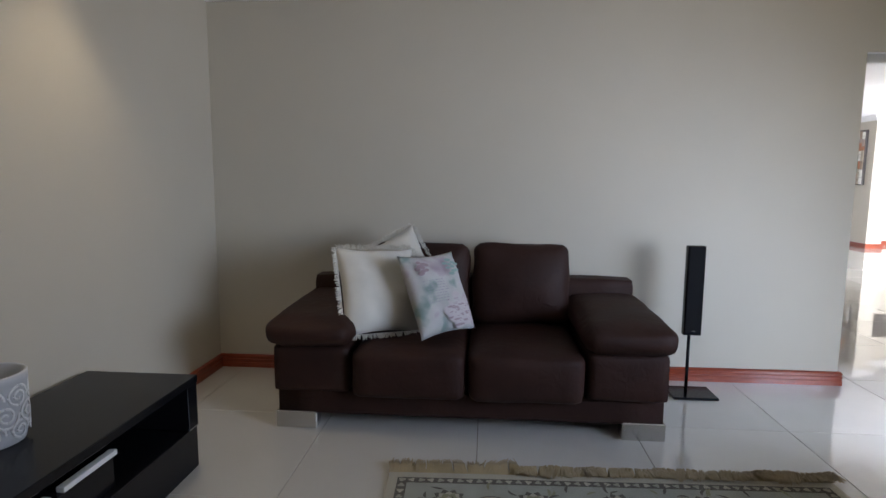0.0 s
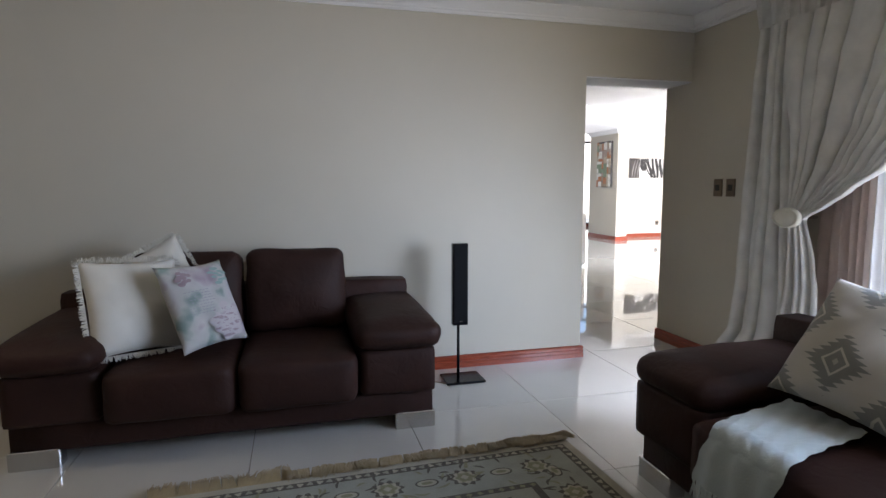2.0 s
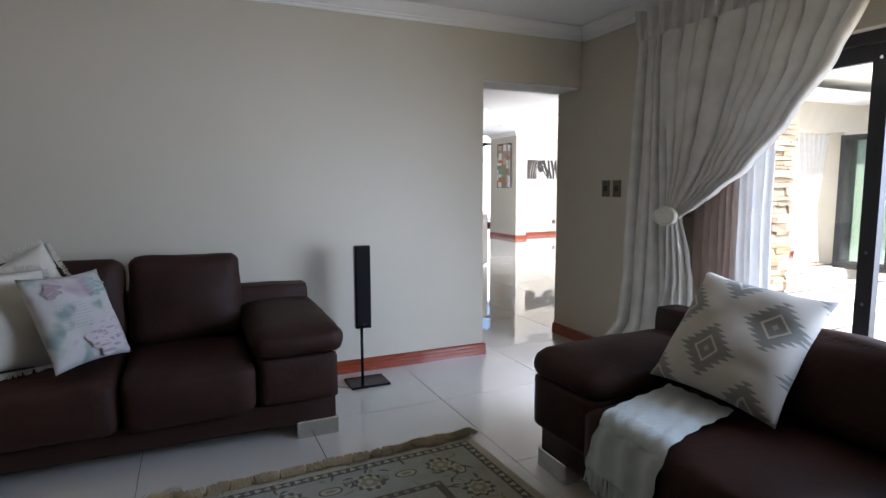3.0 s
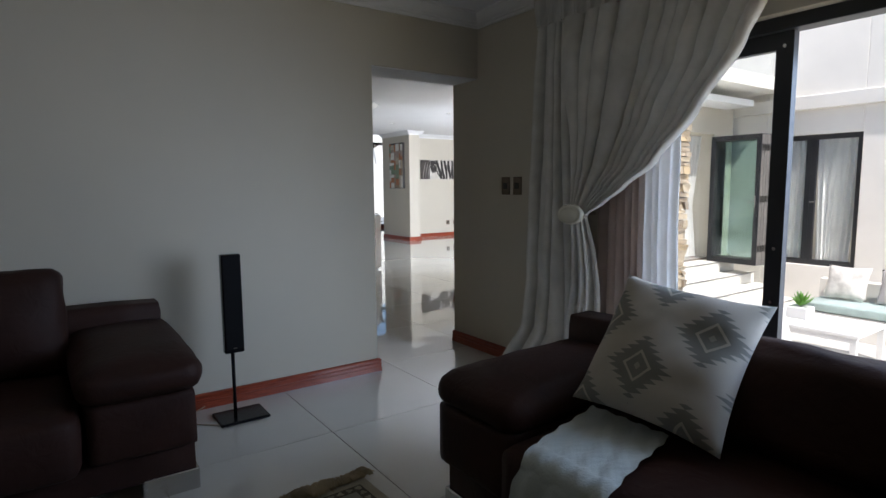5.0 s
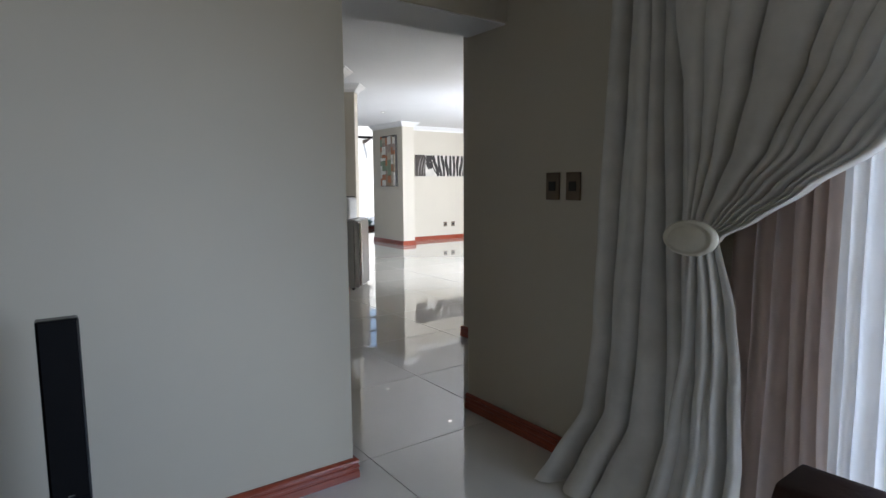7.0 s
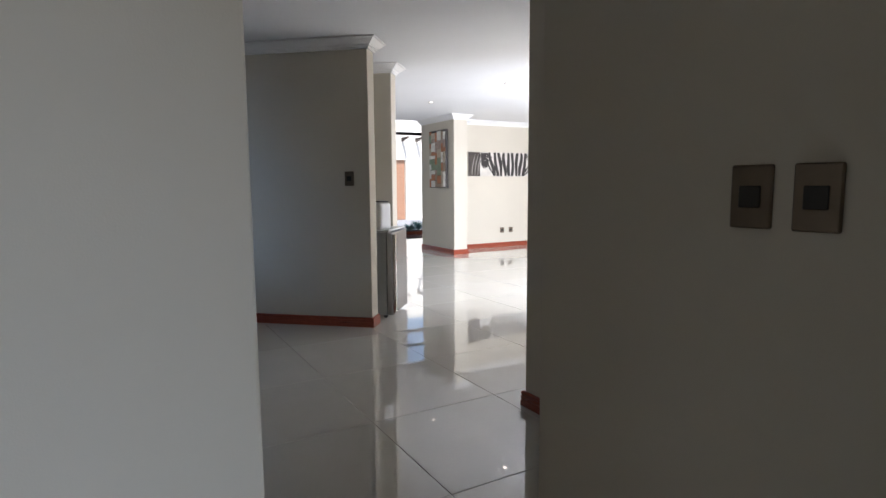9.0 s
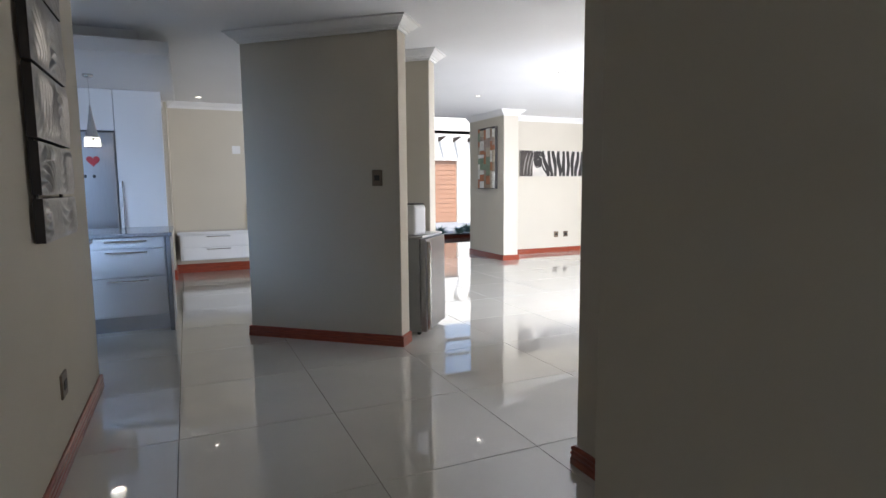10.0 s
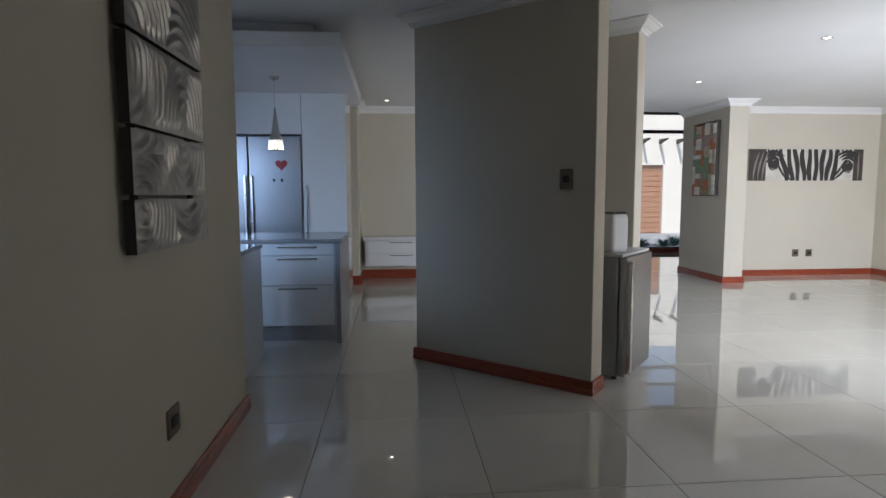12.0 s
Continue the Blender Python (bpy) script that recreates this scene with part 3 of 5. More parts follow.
lining = thing("inner_curtain", "taupe inner curtain hanging beside the patio door", "curtain", (0.84, -1.4, 0))
bm = curtain_sheet([(0.0, -1.16), (1.0, -1.17), (2.3, -1.2)], [(0.0, -1.49), (1.0, -1.47), (2.3, -1.47)], 0.015, 2.3, lambda z, u: 0.848, 5.5, lambda z, u: 0.019, 150, 30, 1.0)
bm.transform(Matrix.Translation((-0.84, 1.4, 0)))
part("drape", bm, CURT2, lining, smooth=True)
voile = thing("sheer_curtain", "white sheer curtain hanging in the patio door", "curtain", (0.90, -1.65, 0))
bm = curtain_sheet([(0.0, -1.42), (2.0, -1.42)], [(0.0, -1.68), (1.0, -1.65), (1.97, -1.64)], 0.015, 1.97, lambda z, u: 0.900, 4.5, lambda z, u: 0.011, 110, 30, 4.0)
bm.transform(Matrix.Translation((-0.90, 1.65, 0)))
part("drape", bm, SHEER, voile, smooth=True)


# ---- lounge: furniture ----
def make_sofa(name, label, width, at, rz, cushions=2, back_h=0.455, pad_len=0.86, pad_drop=0.0):
    s = thing(name, label, "sofa", at, rz, "lounge sofas")
    w = width / 2
    arm = 0.41
    sx0, sx1 = -w + arm, w - arm
    bm = bmesh.new()
    softbox(bm, (0, -0.415, 0.143), (width - 0.03, 0.80, 0.139), 0.02, wrinkle=0.001)
    part("base", bm, LEATHER, s, smooth=True)
    bm = bmesh.new()
    softbox(bm, (0, -0.09, 0.443), (width - 0.05, 0.17, 0.50), 0.03, (0, 0.01, 0.004), wrinkle=0.003)
    part("back_frame", bm, LEATHER, s, smooth=True)
    for sg in (-1, 1):
        cx = sg * (w - arm / 2)
        bm = bmesh.new()
        softbox(bm, (cx, -0.44, 0.325), (arm - 0.02, 0.83, 0.24), 0.02, (0.004, 0.01, 0), wrinkle=0.002)
        part("arm_block", bm, LEATHER, s, smooth=True)
        bm = bmesh.new()
        softbox(bm, (cx, -0.07 - pad_len / 2, 0.535 - pad_drop), (arm + 0.03, pad_len, 0.135), 0.065, (0.01, 0.01, 0.03), wrinkle=0.006, cuts=9)
        for v in bm.verts:
            k = (v.co.y + 0.90) / 0.9
            v.co.z += 0.018 * max(0, k) ** 1.1 - 0.018
        part("arm_pad", bm, LEATHER, s, smooth=True)
    span = (sx1 - sx0) / cushions
    for i in range(cushions):
        cx = sx0 + span * (i + 0.5)
        bm = bmesh.new()
        softbox(bm, (cx, -0.48, 0.318), (span - 0.008, 0.87, 0.25), 0.05, (0.0, 0.012, 0.018), wrinkle=0.005, cuts=9)
        part("seat_cushion", bm, LEATHER, s, smooth=True)
        bm = bmesh.new()
        softbox(bm, (cx, -0.255, 0.445 + back_h / 2), (span - 0.02, 0.20, back_h), 0.055, (0.0, 0.05, 0.008), wrinkle=0.014, cuts=10, m=Matrix.Rotation(radians(-9), 3, "X"))
        part("back_cushion", bm, LEATHER, s, smooth=True)
    for sx in (-1, 1):
        for y in (-0.795, -0.06):
            cx = sx * (w - 0.115)
            part("foot", boxes((cx - 0.105, y - 0.03, 0, cx + 0.105, y + 0.05, 0.09), bevel=0.004), CHROME, s, "brushed steel block foot")
    return s


sofa = make_sofa("sofa", "dark brown leather two-seat sofa with steel block feet against the wall", 1.975, (-2.312, -0.085, 0), 0)
sofa2 = make_sofa("sofa", "dark brown leather sofa with its back to the patio door", 2.57, (0.235, -2.905, 0), -90, back_h=0.325, pad_len=0.79, pad_drop=0.028)


def pillow_bm(w, h, t, n=22, sag=0.0):
    """A stuffed square cushion lying in x, y, with pinched corners and creases."""
    bm = bmesh.new()
    for sgn in (1, -1):
        vs = []
        for i in range(n + 1):
            row = []
            for j in range(n + 1):
                u, v = i / n * 2 - 1, j / n * 2 - 1
                edge = max(0.0, (1 - abs(u) ** 2.6)) * max(0.0, (1 - abs(v) ** 2.6))
                z = sgn * t / 2 * edge ** 0.55
                pin = 1 - 0.085 * (1 - v * v) * (abs(u) ** 3)
                pin2 = 1 - 0.085 * (1 - u * u) * (abs(v) ** 3)
                p = Vector((u * w / 2 * pin, v * h / 2 * pin2, z))
                p.z += noise.noise(p * 9 + Vector((sgn, 2, w))) * 0.022 * edge + noise.noise(p * 26 + Vector((3, sgn, h))) * 0.005 * edge
                row.append(bm.verts.new(p))
            vs.append(row)
        for i in range(n):
            for j in range(n):
                bm.faces.new((vs[i][j], vs[i + 1][j], vs[i + 1][j + 1], vs[i][j + 1]))
    bmesh.ops.remove_doubles(bm, verts=bm.verts[:], dist=0.0008)
    return bm


def fringe_bm(w, h, step, length):
    bm = bmesh.new()
    rnd = random.Random(4)
    k = int(2 * (w + h) / step)
    for i in range(k):
        s = i / k * 2 * (w + h)
        if s < w:
            p, d = Vector((s - w / 2, -h / 2, 0)), Vector((0, -1, 0))
        elif s < w + h:
            p, d = Vector((w / 2, s - w - h / 2, 0)), Vector((1, 0, 0))
        elif s < 2 * w + h:
            p, d = Vector((w / 2 - (s - w - h), h / 2, 0)), Vector((0, 1, 0))
        else:
            p, d = Vector((-w / 2, h / 2 - (s - 2 * w - h), 0)), Vector((-1, 0, 0))
        p = p * 0.97
        side = Vector((-d.y, d.x, 0))
        q = p + d * length * rnd.uniform(0.7, 1.2) + side * rnd.uniform(-0.012, 0.012) + Vector((0, 0, rnd.uniform(-0.012, 0.012)))
        r = 0.0028
        a = [bm.verts.new(p + side * r), bm.verts.new(p - side * r), bm.verts.new(p + Vector((0, 0, r * 1.5)))]
        b = [bm.verts.new(q + side * r), bm.verts.new(q - side * r), bm.verts.new(q + Vector((0, 0, r * 1.5)))]
        for x in range(3):
            bm.faces.new((a[x], a[(x + 1) % 3], b[(x + 1) % 3], b[x]))
        bm.faces.new(b)
    return bm


def placed(name, label, m, group="scatter cushions"):
    ob = new(name)
    ob.matrix_world = m
    return tagged(ob, label, "cushion", group)


def basis(center, u, v):
    """A pose whose x runs along u and whose y runs along v as nearly as can be."""
    u = Vector(u).normalized()
    n = u.cross(Vector(v)).normalized()
    w = n.cross(u)
    m = Matrix((u, w, n)).transposed().to_4x4()
    m.translation = Vector(center)
    return m


def pattern_mat(name, ground, build, rough=0.9):
    """Cloth whose colour comes from build(nodes, links, separated object coordinates)."""
    m = cloth(name, ground, rough, 0.06, 380, 0.25, 0.5)
    nt = m.node_tree
    n, l = nt.nodes, nt.links
    tc = n.new("ShaderNodeTexCoord")
    sep = n.new("ShaderNodeSeparateXYZ")
    l.new(tc.outputs["Object"], sep.inputs[0])
    out = build(n, l, sep, tc)
    b = n["Principled BSDF"]
    tone = b.inputs["Base Color"].links[0].from_socket
    mix = n.new("ShaderNodeMix")
    mix.data_type = "RGBA"
    mix.blend_type = "MULTIPLY"
    mix.inputs[0].default_value = 1.0
    l.new(out, mix.inputs[6])
    l.new(tone, mix.inputs[7])
    l.new(mix.outputs[2], b.inputs["Base Color"])
    return m


def mth(n, l, op, a, b=None, c=None):
    q = n.new("ShaderNodeMath")
    q.operation = op
    for i, v in enumerate((a, b, c)):
        if v is None:
            continue
        if isinstance(v, (int, float)):
            q.inputs[i].default_value = v
        else:
            l.new(v, q.inputs[i])
    return q.outputs[0]


def kilim(n, l, sep, tc):
    best = None
    for ox, oy in ((0.0, 0.0), (0.5, 0.5)):
        ax = mth(n, l, "ABSOLUTE", mth(n, l, "SUBTRACT", mth(n, l, "FRACT", mth(n, l, "ADD", mth(n, l, "DIVIDE", sep.outputs[0], 0.34), ox + 10.615)), 0.5))
        ay = mth(n, l, "ABSOLUTE", mth(n, l, "SUBTRACT", mth(n, l, "FRACT", mth(n, l, "ADD", mth(n, l, "DIVIDE", sep.outputs[1], 0.31), oy + 10.787)), 0.5))
        saw = mth(n, l, "MULTIPLY", mth(n, l, "PINGPONG", ay, 0.030), 3.0)
        far = mth(n, l, "GREATER_THAN", mth(n, l, "ADD", ax, ay), 0.20)
        d = mth(n, l, "ADD", mth(n, l, "ADD", ax, mth(n, l, "MULTIPLY", ay, 0.9)), mth(n, l, "MULTIPLY", saw, far))
        best = d if best is None else mth(n, l, "MINIMUM", best, d)
    cr = n.new("ShaderNodeValToRGB")
    cr.color_ramp.interpolation = "CONSTANT"
    e = cr.color_ramp.elements
    e[0].position, e[0].color = 0.0, (0.66, 0.64, 0.58, 1)
    e[1].position, e[1].color = 0.035, (0.36, 0.37, 0.36, 1)
    for p, c in ((0.075, (0.35, 0.36, 0.35, 1)), (0.115, (0.82, 0.79, 0.72, 1)), (0.145, (0.35, 0.36, 0.35, 1)), (0.33, (0.76, 0.73, 0.68, 1))):
        x = e.new(p)
        x.color = c
    l.new(best, cr.inputs[0])
    return cr.outputs[0]


def floral(n, l, sep, tc):
    blot = n.new("ShaderNodeTexNoise")
    blot.inputs["Scale"].default_value, blot.inputs["Detail"].default_value = 7, 2
    l.new(tc.outputs["Object"], blot.inputs["Vector"])
    cr = n.new("ShaderNodeValToRGB")
    e = cr.color_ramp.elements
    e[0].position, e[0].color = 0.34, (0.30, 0.40, 0.36, 1)
    e[1].position, e[1].color = 0.42, (0.62, 0.62, 0.58, 1)
    for p, c in ((0.55, (0.66, 0.63, 0.61, 1)), (0.62, (0.58, 0.50, 0.52, 1)), (0.72, (0.46, 0.36, 0.40, 1))):
        x = e.new(p)
        x.color = c
    l.new(blot.outputs["Fac"], cr.inputs[0])
    return cr.outputs[0]


KILIM = pattern_mat("kilim_cloth", (0.66, 0.63, 0.58), kilim)
FLORAL = pattern_mat("rose_print_cloth", (0.74, 0.74, 0.75), floral)

m = basis((-2.785, -0.70, 0.688), (0.190, 0.135, -0.015), (-0.065, 0.070, 0.210))
c = placed("cushion", "cream cotton cushion with a short fringe on the leather sofa", m)
part("cover", pillow_bm(0.46, 0.475, 0.17), CREAM, c, smooth=True)
part("fringe", fringe_bm(0.455, 0.47, 0.0035, 0.024), CREAM, c, "short cream fringe")
m = basis((-2.73, -0.46, 0.75), (0.170, 0.030, 0.090), (-0.050, 0.080, 0.180))
c = placed("cushion", "cream cotton cushion tucked behind the others on the sofa", m)
part("cover", pillow_bm(0.40, 0.42, 0.12), CREAM, c, smooth=True)
part("fringe", fringe_bm(0.395, 0.415, 0.0035, 0.024), CREAM, c, "short cream fringe")

m = basis((-2.475, -0.74, 0.685), (0.130, 0.153, -0.005), (-0.071, 0.070, 0.199))
c = placed("cushion", "mauve and grey rose-print cushion leaning on the sofa", m)
part("cover", pillow_bm(0.40, 0.445, 0.13), FLORAL, c, smooth=True)
ROSE = cloth("rose_petals", (0.50, 0.45, 0.455), 0.9)
ROSED = cloth("rose_shade", (0.33, 0.25, 0.275), 0.9)
LEAFP = cloth("printed_leaf", (0.26, 0.37, 0.34), 0.9)
INKP = cloth("printed_ink", (0.33, 0.33, 0.36), 0.9)


def cushion_face(x, y, w=0.40, h=0.445, t=0.13):
    u, v = abs(2 * x / w), abs(2 * y / h)
    return t / 2 * (max(0, 1 - u ** 2.6) * max(0, 1 - v ** 2.6)) ** 0.55


def petals(cx, cy, r, count, mat, name, squash=0.62, seed=1):
    rnd = random.Random(seed)
    for k in range(count):
        bm = bmesh.new()
        a = k * 2.399
        d = r * math.sqrt((k + 0.3) / count) * 0.75
        px, py = cx + d * math.cos(a), cy + d * math.sin(a)
        rr = r * rnd.uniform(0.28, 0.4)
        vs = []
        for q in range(10):
            b = q * math.pi / 5
            x, y = px + rr * math.cos(b + a), py + rr * squash * math.sin(b + a)
            vs.append(bm.verts.new((x, y, cushion_face(x, y) + 0.0095 + 0.0004 * (k % 4))))
        bm.faces.new(vs)
        part(name, bm, mat, c)


petals(0.055, -0.115, 0.105, 20, ROSE, "rose_petal", seed=1)
petals(0.055, -0.115, 0.10, 16, ROSED, "petal_shadow", 0.16, seed=2)
petals(-0.11, 0.13, 0.05, 9, ROSED, "bud_petal", seed=3)
petals(0.10, 0.12, 0.07, 10, LEAFP, "printed_leaf", 0.35, seed=4)
bm = bmesh.new()
for k in range(9):
    y = 0.055 - k * 0.014
    x0 = -0.135
    while x0 < 0.0:
        w = 0.008 + 0.012 * ((k * 7 + int(x0 * 900)) % 5) / 5
        z = cushion_face(x0, y) + 0.0105
        box(bm, x0, y, z - 0.0006, x0 + w, y + 0.003, z)
        x0 += w + 0.006
part("printed_text_lines", bm, INKP, c)

m = basis((-0.203, -2.32, 0.713), (0.032, -0.239, -0.023), (0.143, 0.007, 0.195))
c = placed("cushion", "large grey and cream kilim-pattern cushion on the leather sofa", m)
part("cover", pillow_bm(0.484, 0.484, 0.19, 28), KILIM, c, smooth=True)

# throw over the seat
THROW = cloth("pale_mint_throw", (0.50, 0.55, 0.54), 0.95, 0.05, 160, 0.4, 0.8)
throw = thing("throw_blanket", "pale mint woven throw with tassels over the sofa seat", "blanket", (-0.5, -2.2, 0.46))


def throw_pt(u, v):
    s = v * 0.66
    drop = 0.19
    if s < drop:
        x, z = -0.705 - 0.012 * math.sin(math.pi * s / drop), 0.245 + s
    elif s < drop + 0.09:
        a = (s - drop) / 0.09 * math.pi / 2
        x, z = -0.705 + 0.065 * (1 - math.cos(a)), 0.435 + 0.050 * math.sin(a)
    else:
        x, z = -0.64 + (s - drop - 0.09), 0.485 - 0.02 * (s - drop - 0.09) + 0.003 * math.sin(20 * s)
    y = -2.185 - u * (0.30 + 0.03 * max(0, 1 - s / drop)) + 0.075 * abs(s - drop - 0.03) / 0.22 * (0.75 if s > drop else 1)
    y += 0.004 * math.sin(40 * v)
    x += 0.006 * math.sin(18 * u + 5 * v) if s < drop else 0
    z += 0.003 * math.sin(26 * u + 9 * v) + (0.0008 * math.sin(70 * u) * math.sin(90 * v))
    return (x + 0.5, y + 2.2, z - 0.46)


part("cloth", sheet(70, 90, throw_pt), THROW, throw, smooth=True)
bm = bmesh.new()
rnd = random.Random(8)
for k in range(22):
    u = (k + 0.5) / 22
    p = Vector(throw_pt(u, 0.0))
    for q in range(3):
        a = p + Vector((0, (q - 1) * 0.003, 0.004))
        b = a + Vector((rnd.uniform(-0.012, 0.004), rnd.uniform(-0.008, 0.008), -0.055 - rnd.uniform(0, 0.02)))
        bmesh.ops.create_cone(bm, cap_ends=True, segments=5, radius1=0.0034, radius2=0.0042, depth=(b - a).length, matrix=Matrix.Translation((a + b) / 2) @ (b - a).to_track_quat("Z", "Y").to_matrix().to_4x4())
part("tassels", bm, THROW, throw, "knotted tassels")

# rug
rug = thing("rug", "sage green oriental rug with a fringed end on the tiles", "rug", (-1.64, -2.575, 0), 2.2)
RW, RH = 1.89, 2.58
RUG_FIELD = cloth("rug_field", (0.27, 0.27, 0.215), 1.0, 0.14, 240, 0.3, 0.9)
RUG_DARK = cloth("rug_dark", (0.085, 0.072, 0.052), 1.0, 0.15, 240, 0.2, 0.9)
RUG_CREAM = cloth("rug_cream", (0.37, 0.33, 0.245), 1.0, 0.1, 240, 0.3, 0.9)
RUG_OLIVE = cloth("rug_olive", (0.20, 0.19, 0.10), 1.0, 0.12, 240, 0.3, 0.9)
RUG_TAN = cloth("rug_tan", (0.27, 0.255, 0.19), 1.0, 0.12, 240, 0.3, 0.9)
part("edge_band", boxes((-RW / 2, -RH / 2, 0.001, RW / 2, RH / 2, 0.011), bevel=0.004), RUG_CREAM, rug, "cream edge band")


def flat_ring(bm, x0, x1, y0, y1, w, z):
    for a in ((x0, y0, x1, y0 + w), (x0, y1 - w, x1, y1), (x0, y0 + w, x0 + w, y1 - w), (x1 - w, y0 + w, x1, y1 - w)):
        box(bm, a[0], a[1], z - 0.002, a[2], a[3], z)


hx, hy = RW / 2, RH / 2
bm = bmesh.new()
flat_ring(bm, -hx + 0.045, hx - 0.045, -hy + 0.045, hy - 0.045, 0.042, 0.0118)
part("dark_border", bm, RUG_DARK, rug)
part("field", boxes((-hx + 0.087, -hy + 0.087, 0.009, hx - 0.087, hy - 0.087, 0.0116)), RUG_FIELD, rug)
bm = bmesh.new()
flat_ring(bm, -hx + 0.33, hx - 0.33, -hy + 0.33, hy - 0.33, 0.035, 0.0124)
part("inner_border", bm, RUG_DARK, rug)
bm = bmesh.new()
part("medallion_field", boxes((-hx + 0.365, -hy + 0.365, 0.0105, hx - 0.365, hy - 0.365, 0.0120)), RUG_TAN, rug)


def blob(bm, cx, cy, r0, r1, lobes, z, n=20, turn=0.0, sq=1.0):
    vs = []
    for i in range(n):
        a = 2 * math.pi * i / n
        r = r0 + r1 * math.cos(lobes * a)
        x, y = r * math.cos(a), r * sq * math.sin(a)
        vs.append(bm.verts.new((cx + x * math.cos(turn) - y * math.sin(turn), cy + x * math.sin(turn) + y * math.cos(turn), z)))
    bm.faces.new(vs)


def leaf_stroke(bm, x, y, length, width, a, bend, z):
    k = 7
    left, right = [], []
    for i in range(k + 1):
        t = i / k
        an = a + bend * t
        x += math.cos(an) * length / k
        y += math.sin(an) * length / k
        w = width * math.sin(math.pi * min(1, t + 0.05)) / 2 + 0.001
        left.append(bm.verts.new((x - math.sin(an) * w, y + math.cos(an) * w, z)))
        right.append(bm.verts.new((x + math.sin(an) * w, y - math.cos(an) * w, z)))
    for i in range(k):
        bm.faces.new((left[i], left[i + 1], right[i + 1], right[i]))


bd, bo, bc, bt = bmesh.new(), bmesh.new(), bmesh.new(), bmesh.new()
rnd = random.Random(12)
spots = []
mid = 0.087 + 0.12
for i in range(9):
    x = -hx + mid + 0.06 + i * (RW - 2 * mid - 0.12) / 8
    for sy in (-1, 1):
        spots.append((x, sy * (hy - mid), 0 if sy > 0 else math.pi, i % 2))
for i in range(12):
    y = -hy + mid + 0.06 + i * (RH - 2 * mid - 0.12) / 11
    for sx in (-1, 1):
        spots.append((sx * (hx - mid), y, math.pi / 2, i % 2))
for i in range(5):
    for j in range(7):
        spots.append((-0.44 + i * 0.22 + 0.06 * (j % 2), -0.78 + j * 0.26, rnd.uniform(0, 6), (i + j) % 2))
for x, y, tu, kind in spots:
    if kind == 0:
        blob(bd, x, y, 0.064, 0.010, 10, 0.0126, 40, tu)
        blob(bc, x, y, 0.050, 0.007, 8, 0.0130, 32, tu)
        blob(bo, x, y, 0.038, 0.006, 6, 0.0134, 24, tu)
        blob(bc, x, y, 0.016, 0.003, 4, 0.0138, 16, tu)
    else:
        blob(bd, x, y, 0.046, 0.006, 2, 0.0126, 24, tu, 0.75)
        blob(bc, x, y, 0.038, 0.005, 2, 0.0130, 24, tu, 0.7)
        blob(bo, x, y, 0.022, 0.003, 2, 0.0134, 16, tu, 0.6)
    for k in range(6):
        a = rnd.uniform(0, 2 * math.pi)
        leaf_stroke(bd if k % 2 else bo, x + 0.07 * math.cos(a), y + 0.07 * math.sin(a), rnd.uniform(0.04, 0.08), 0.011, a + rnd.uniform(-1.2, 1.2), rnd.uniform(-1.8, 1.8), 0.0128 + 0.0003 * (k % 3))
# small blossoms in the dark border
for i in range(44):
    x = -hx + 0.066 + i * (RW - 0.132) / 43
    for sy in (-1, 1):
        blob(bc if i % 2 else bt, x, sy * (hy - 0.066), 0.013, 0.004, 3, 0.0128, 12, i)
for i in range(58):
    y = -hy + 0.066 + i * (RH - 0.132) / 57
    for sx in (-1, 1):
        blob(bc if i % 2 else bt, sx * (hx - 0.066), y, 0.013, 0.004, 3, 0.0128, 12, i)
for i in range(26):
    x = -hx + 0.35 + i * (RW - 0.70) / 25
    for sy in (-1, 1):
        blob(bo, x, sy * (hy - 0.348), 0.012, 0.003, 4, 0.0131, 12, i)
tagged(part("dark_pattern", bd, RUG_DARK, rug), kind="stuff")
tagged(part("olive_pattern", bo, RUG_OLIVE, rug), kind="stuff")
tagged(part("cream_pattern", bc, RUG_CREAM, rug), kind="stuff")
tagged(part("tan_pattern", bt, RUG_TAN, rug), kind="stuff")
bm = bmesh.new()
rnd = random.Random(3)
for sy in (-1, 1):
    for k in range(1900):
        x = -hx + (k + rnd.random()) * RW / 1900
        clump = math.floor(x / 0.06) * 0.06 + 0.03
        curl = noise.noise((x * 7, 5, sy))
        ln = 0.085 + 0.05 * noise.noise((clump * 6, sy, 0)) + rnd.uniform(-0.015, 0.015)
        x1 = x * 0.6 + clump * 0.4 + 0.09 * curl + rnd.uniform(-0.012, 0.012)
        z1 = 0.004 + rnd.uniform(0, 0.024)
        y1, ym, zm = hy + ln, hy + ln * 0.55, 0.014 + z1 * 0.7
        if x > -0.35 + 0.25 * curl:
            # threads trodden back over the edge of the pile
            ym, zm = hy + 0.025 + 0.03 * abs(curl), 0.026 + rnd.uniform(0, 0.014)
            y1, z1 = hy - 0.015 + 0.02 * curl + rnd.uniform(-0.015, 0.02), 0.016 + rnd.uniform(0, 0.014)
        r = 0.0024
        a = [bm.verts.new((x - r, sy * hy, 0.006)), bm.verts.new((x + r, sy * hy, 0.006))]
        b = [bm.verts.new(((x + x1) / 2 - r, sy * ym, zm)), bm.verts.new(((x + x1) / 2 + r, sy * ym, zm - 0.002))]
        d = [bm.verts.new((x1 - r, sy * y1, z1)), bm.verts.new((x1 + r, sy * y1, z1))]
        bm.faces.new((a[0], a[1], b[1], b[0]))
        bm.faces.new((b[0], b[1], d[1], d[0]))
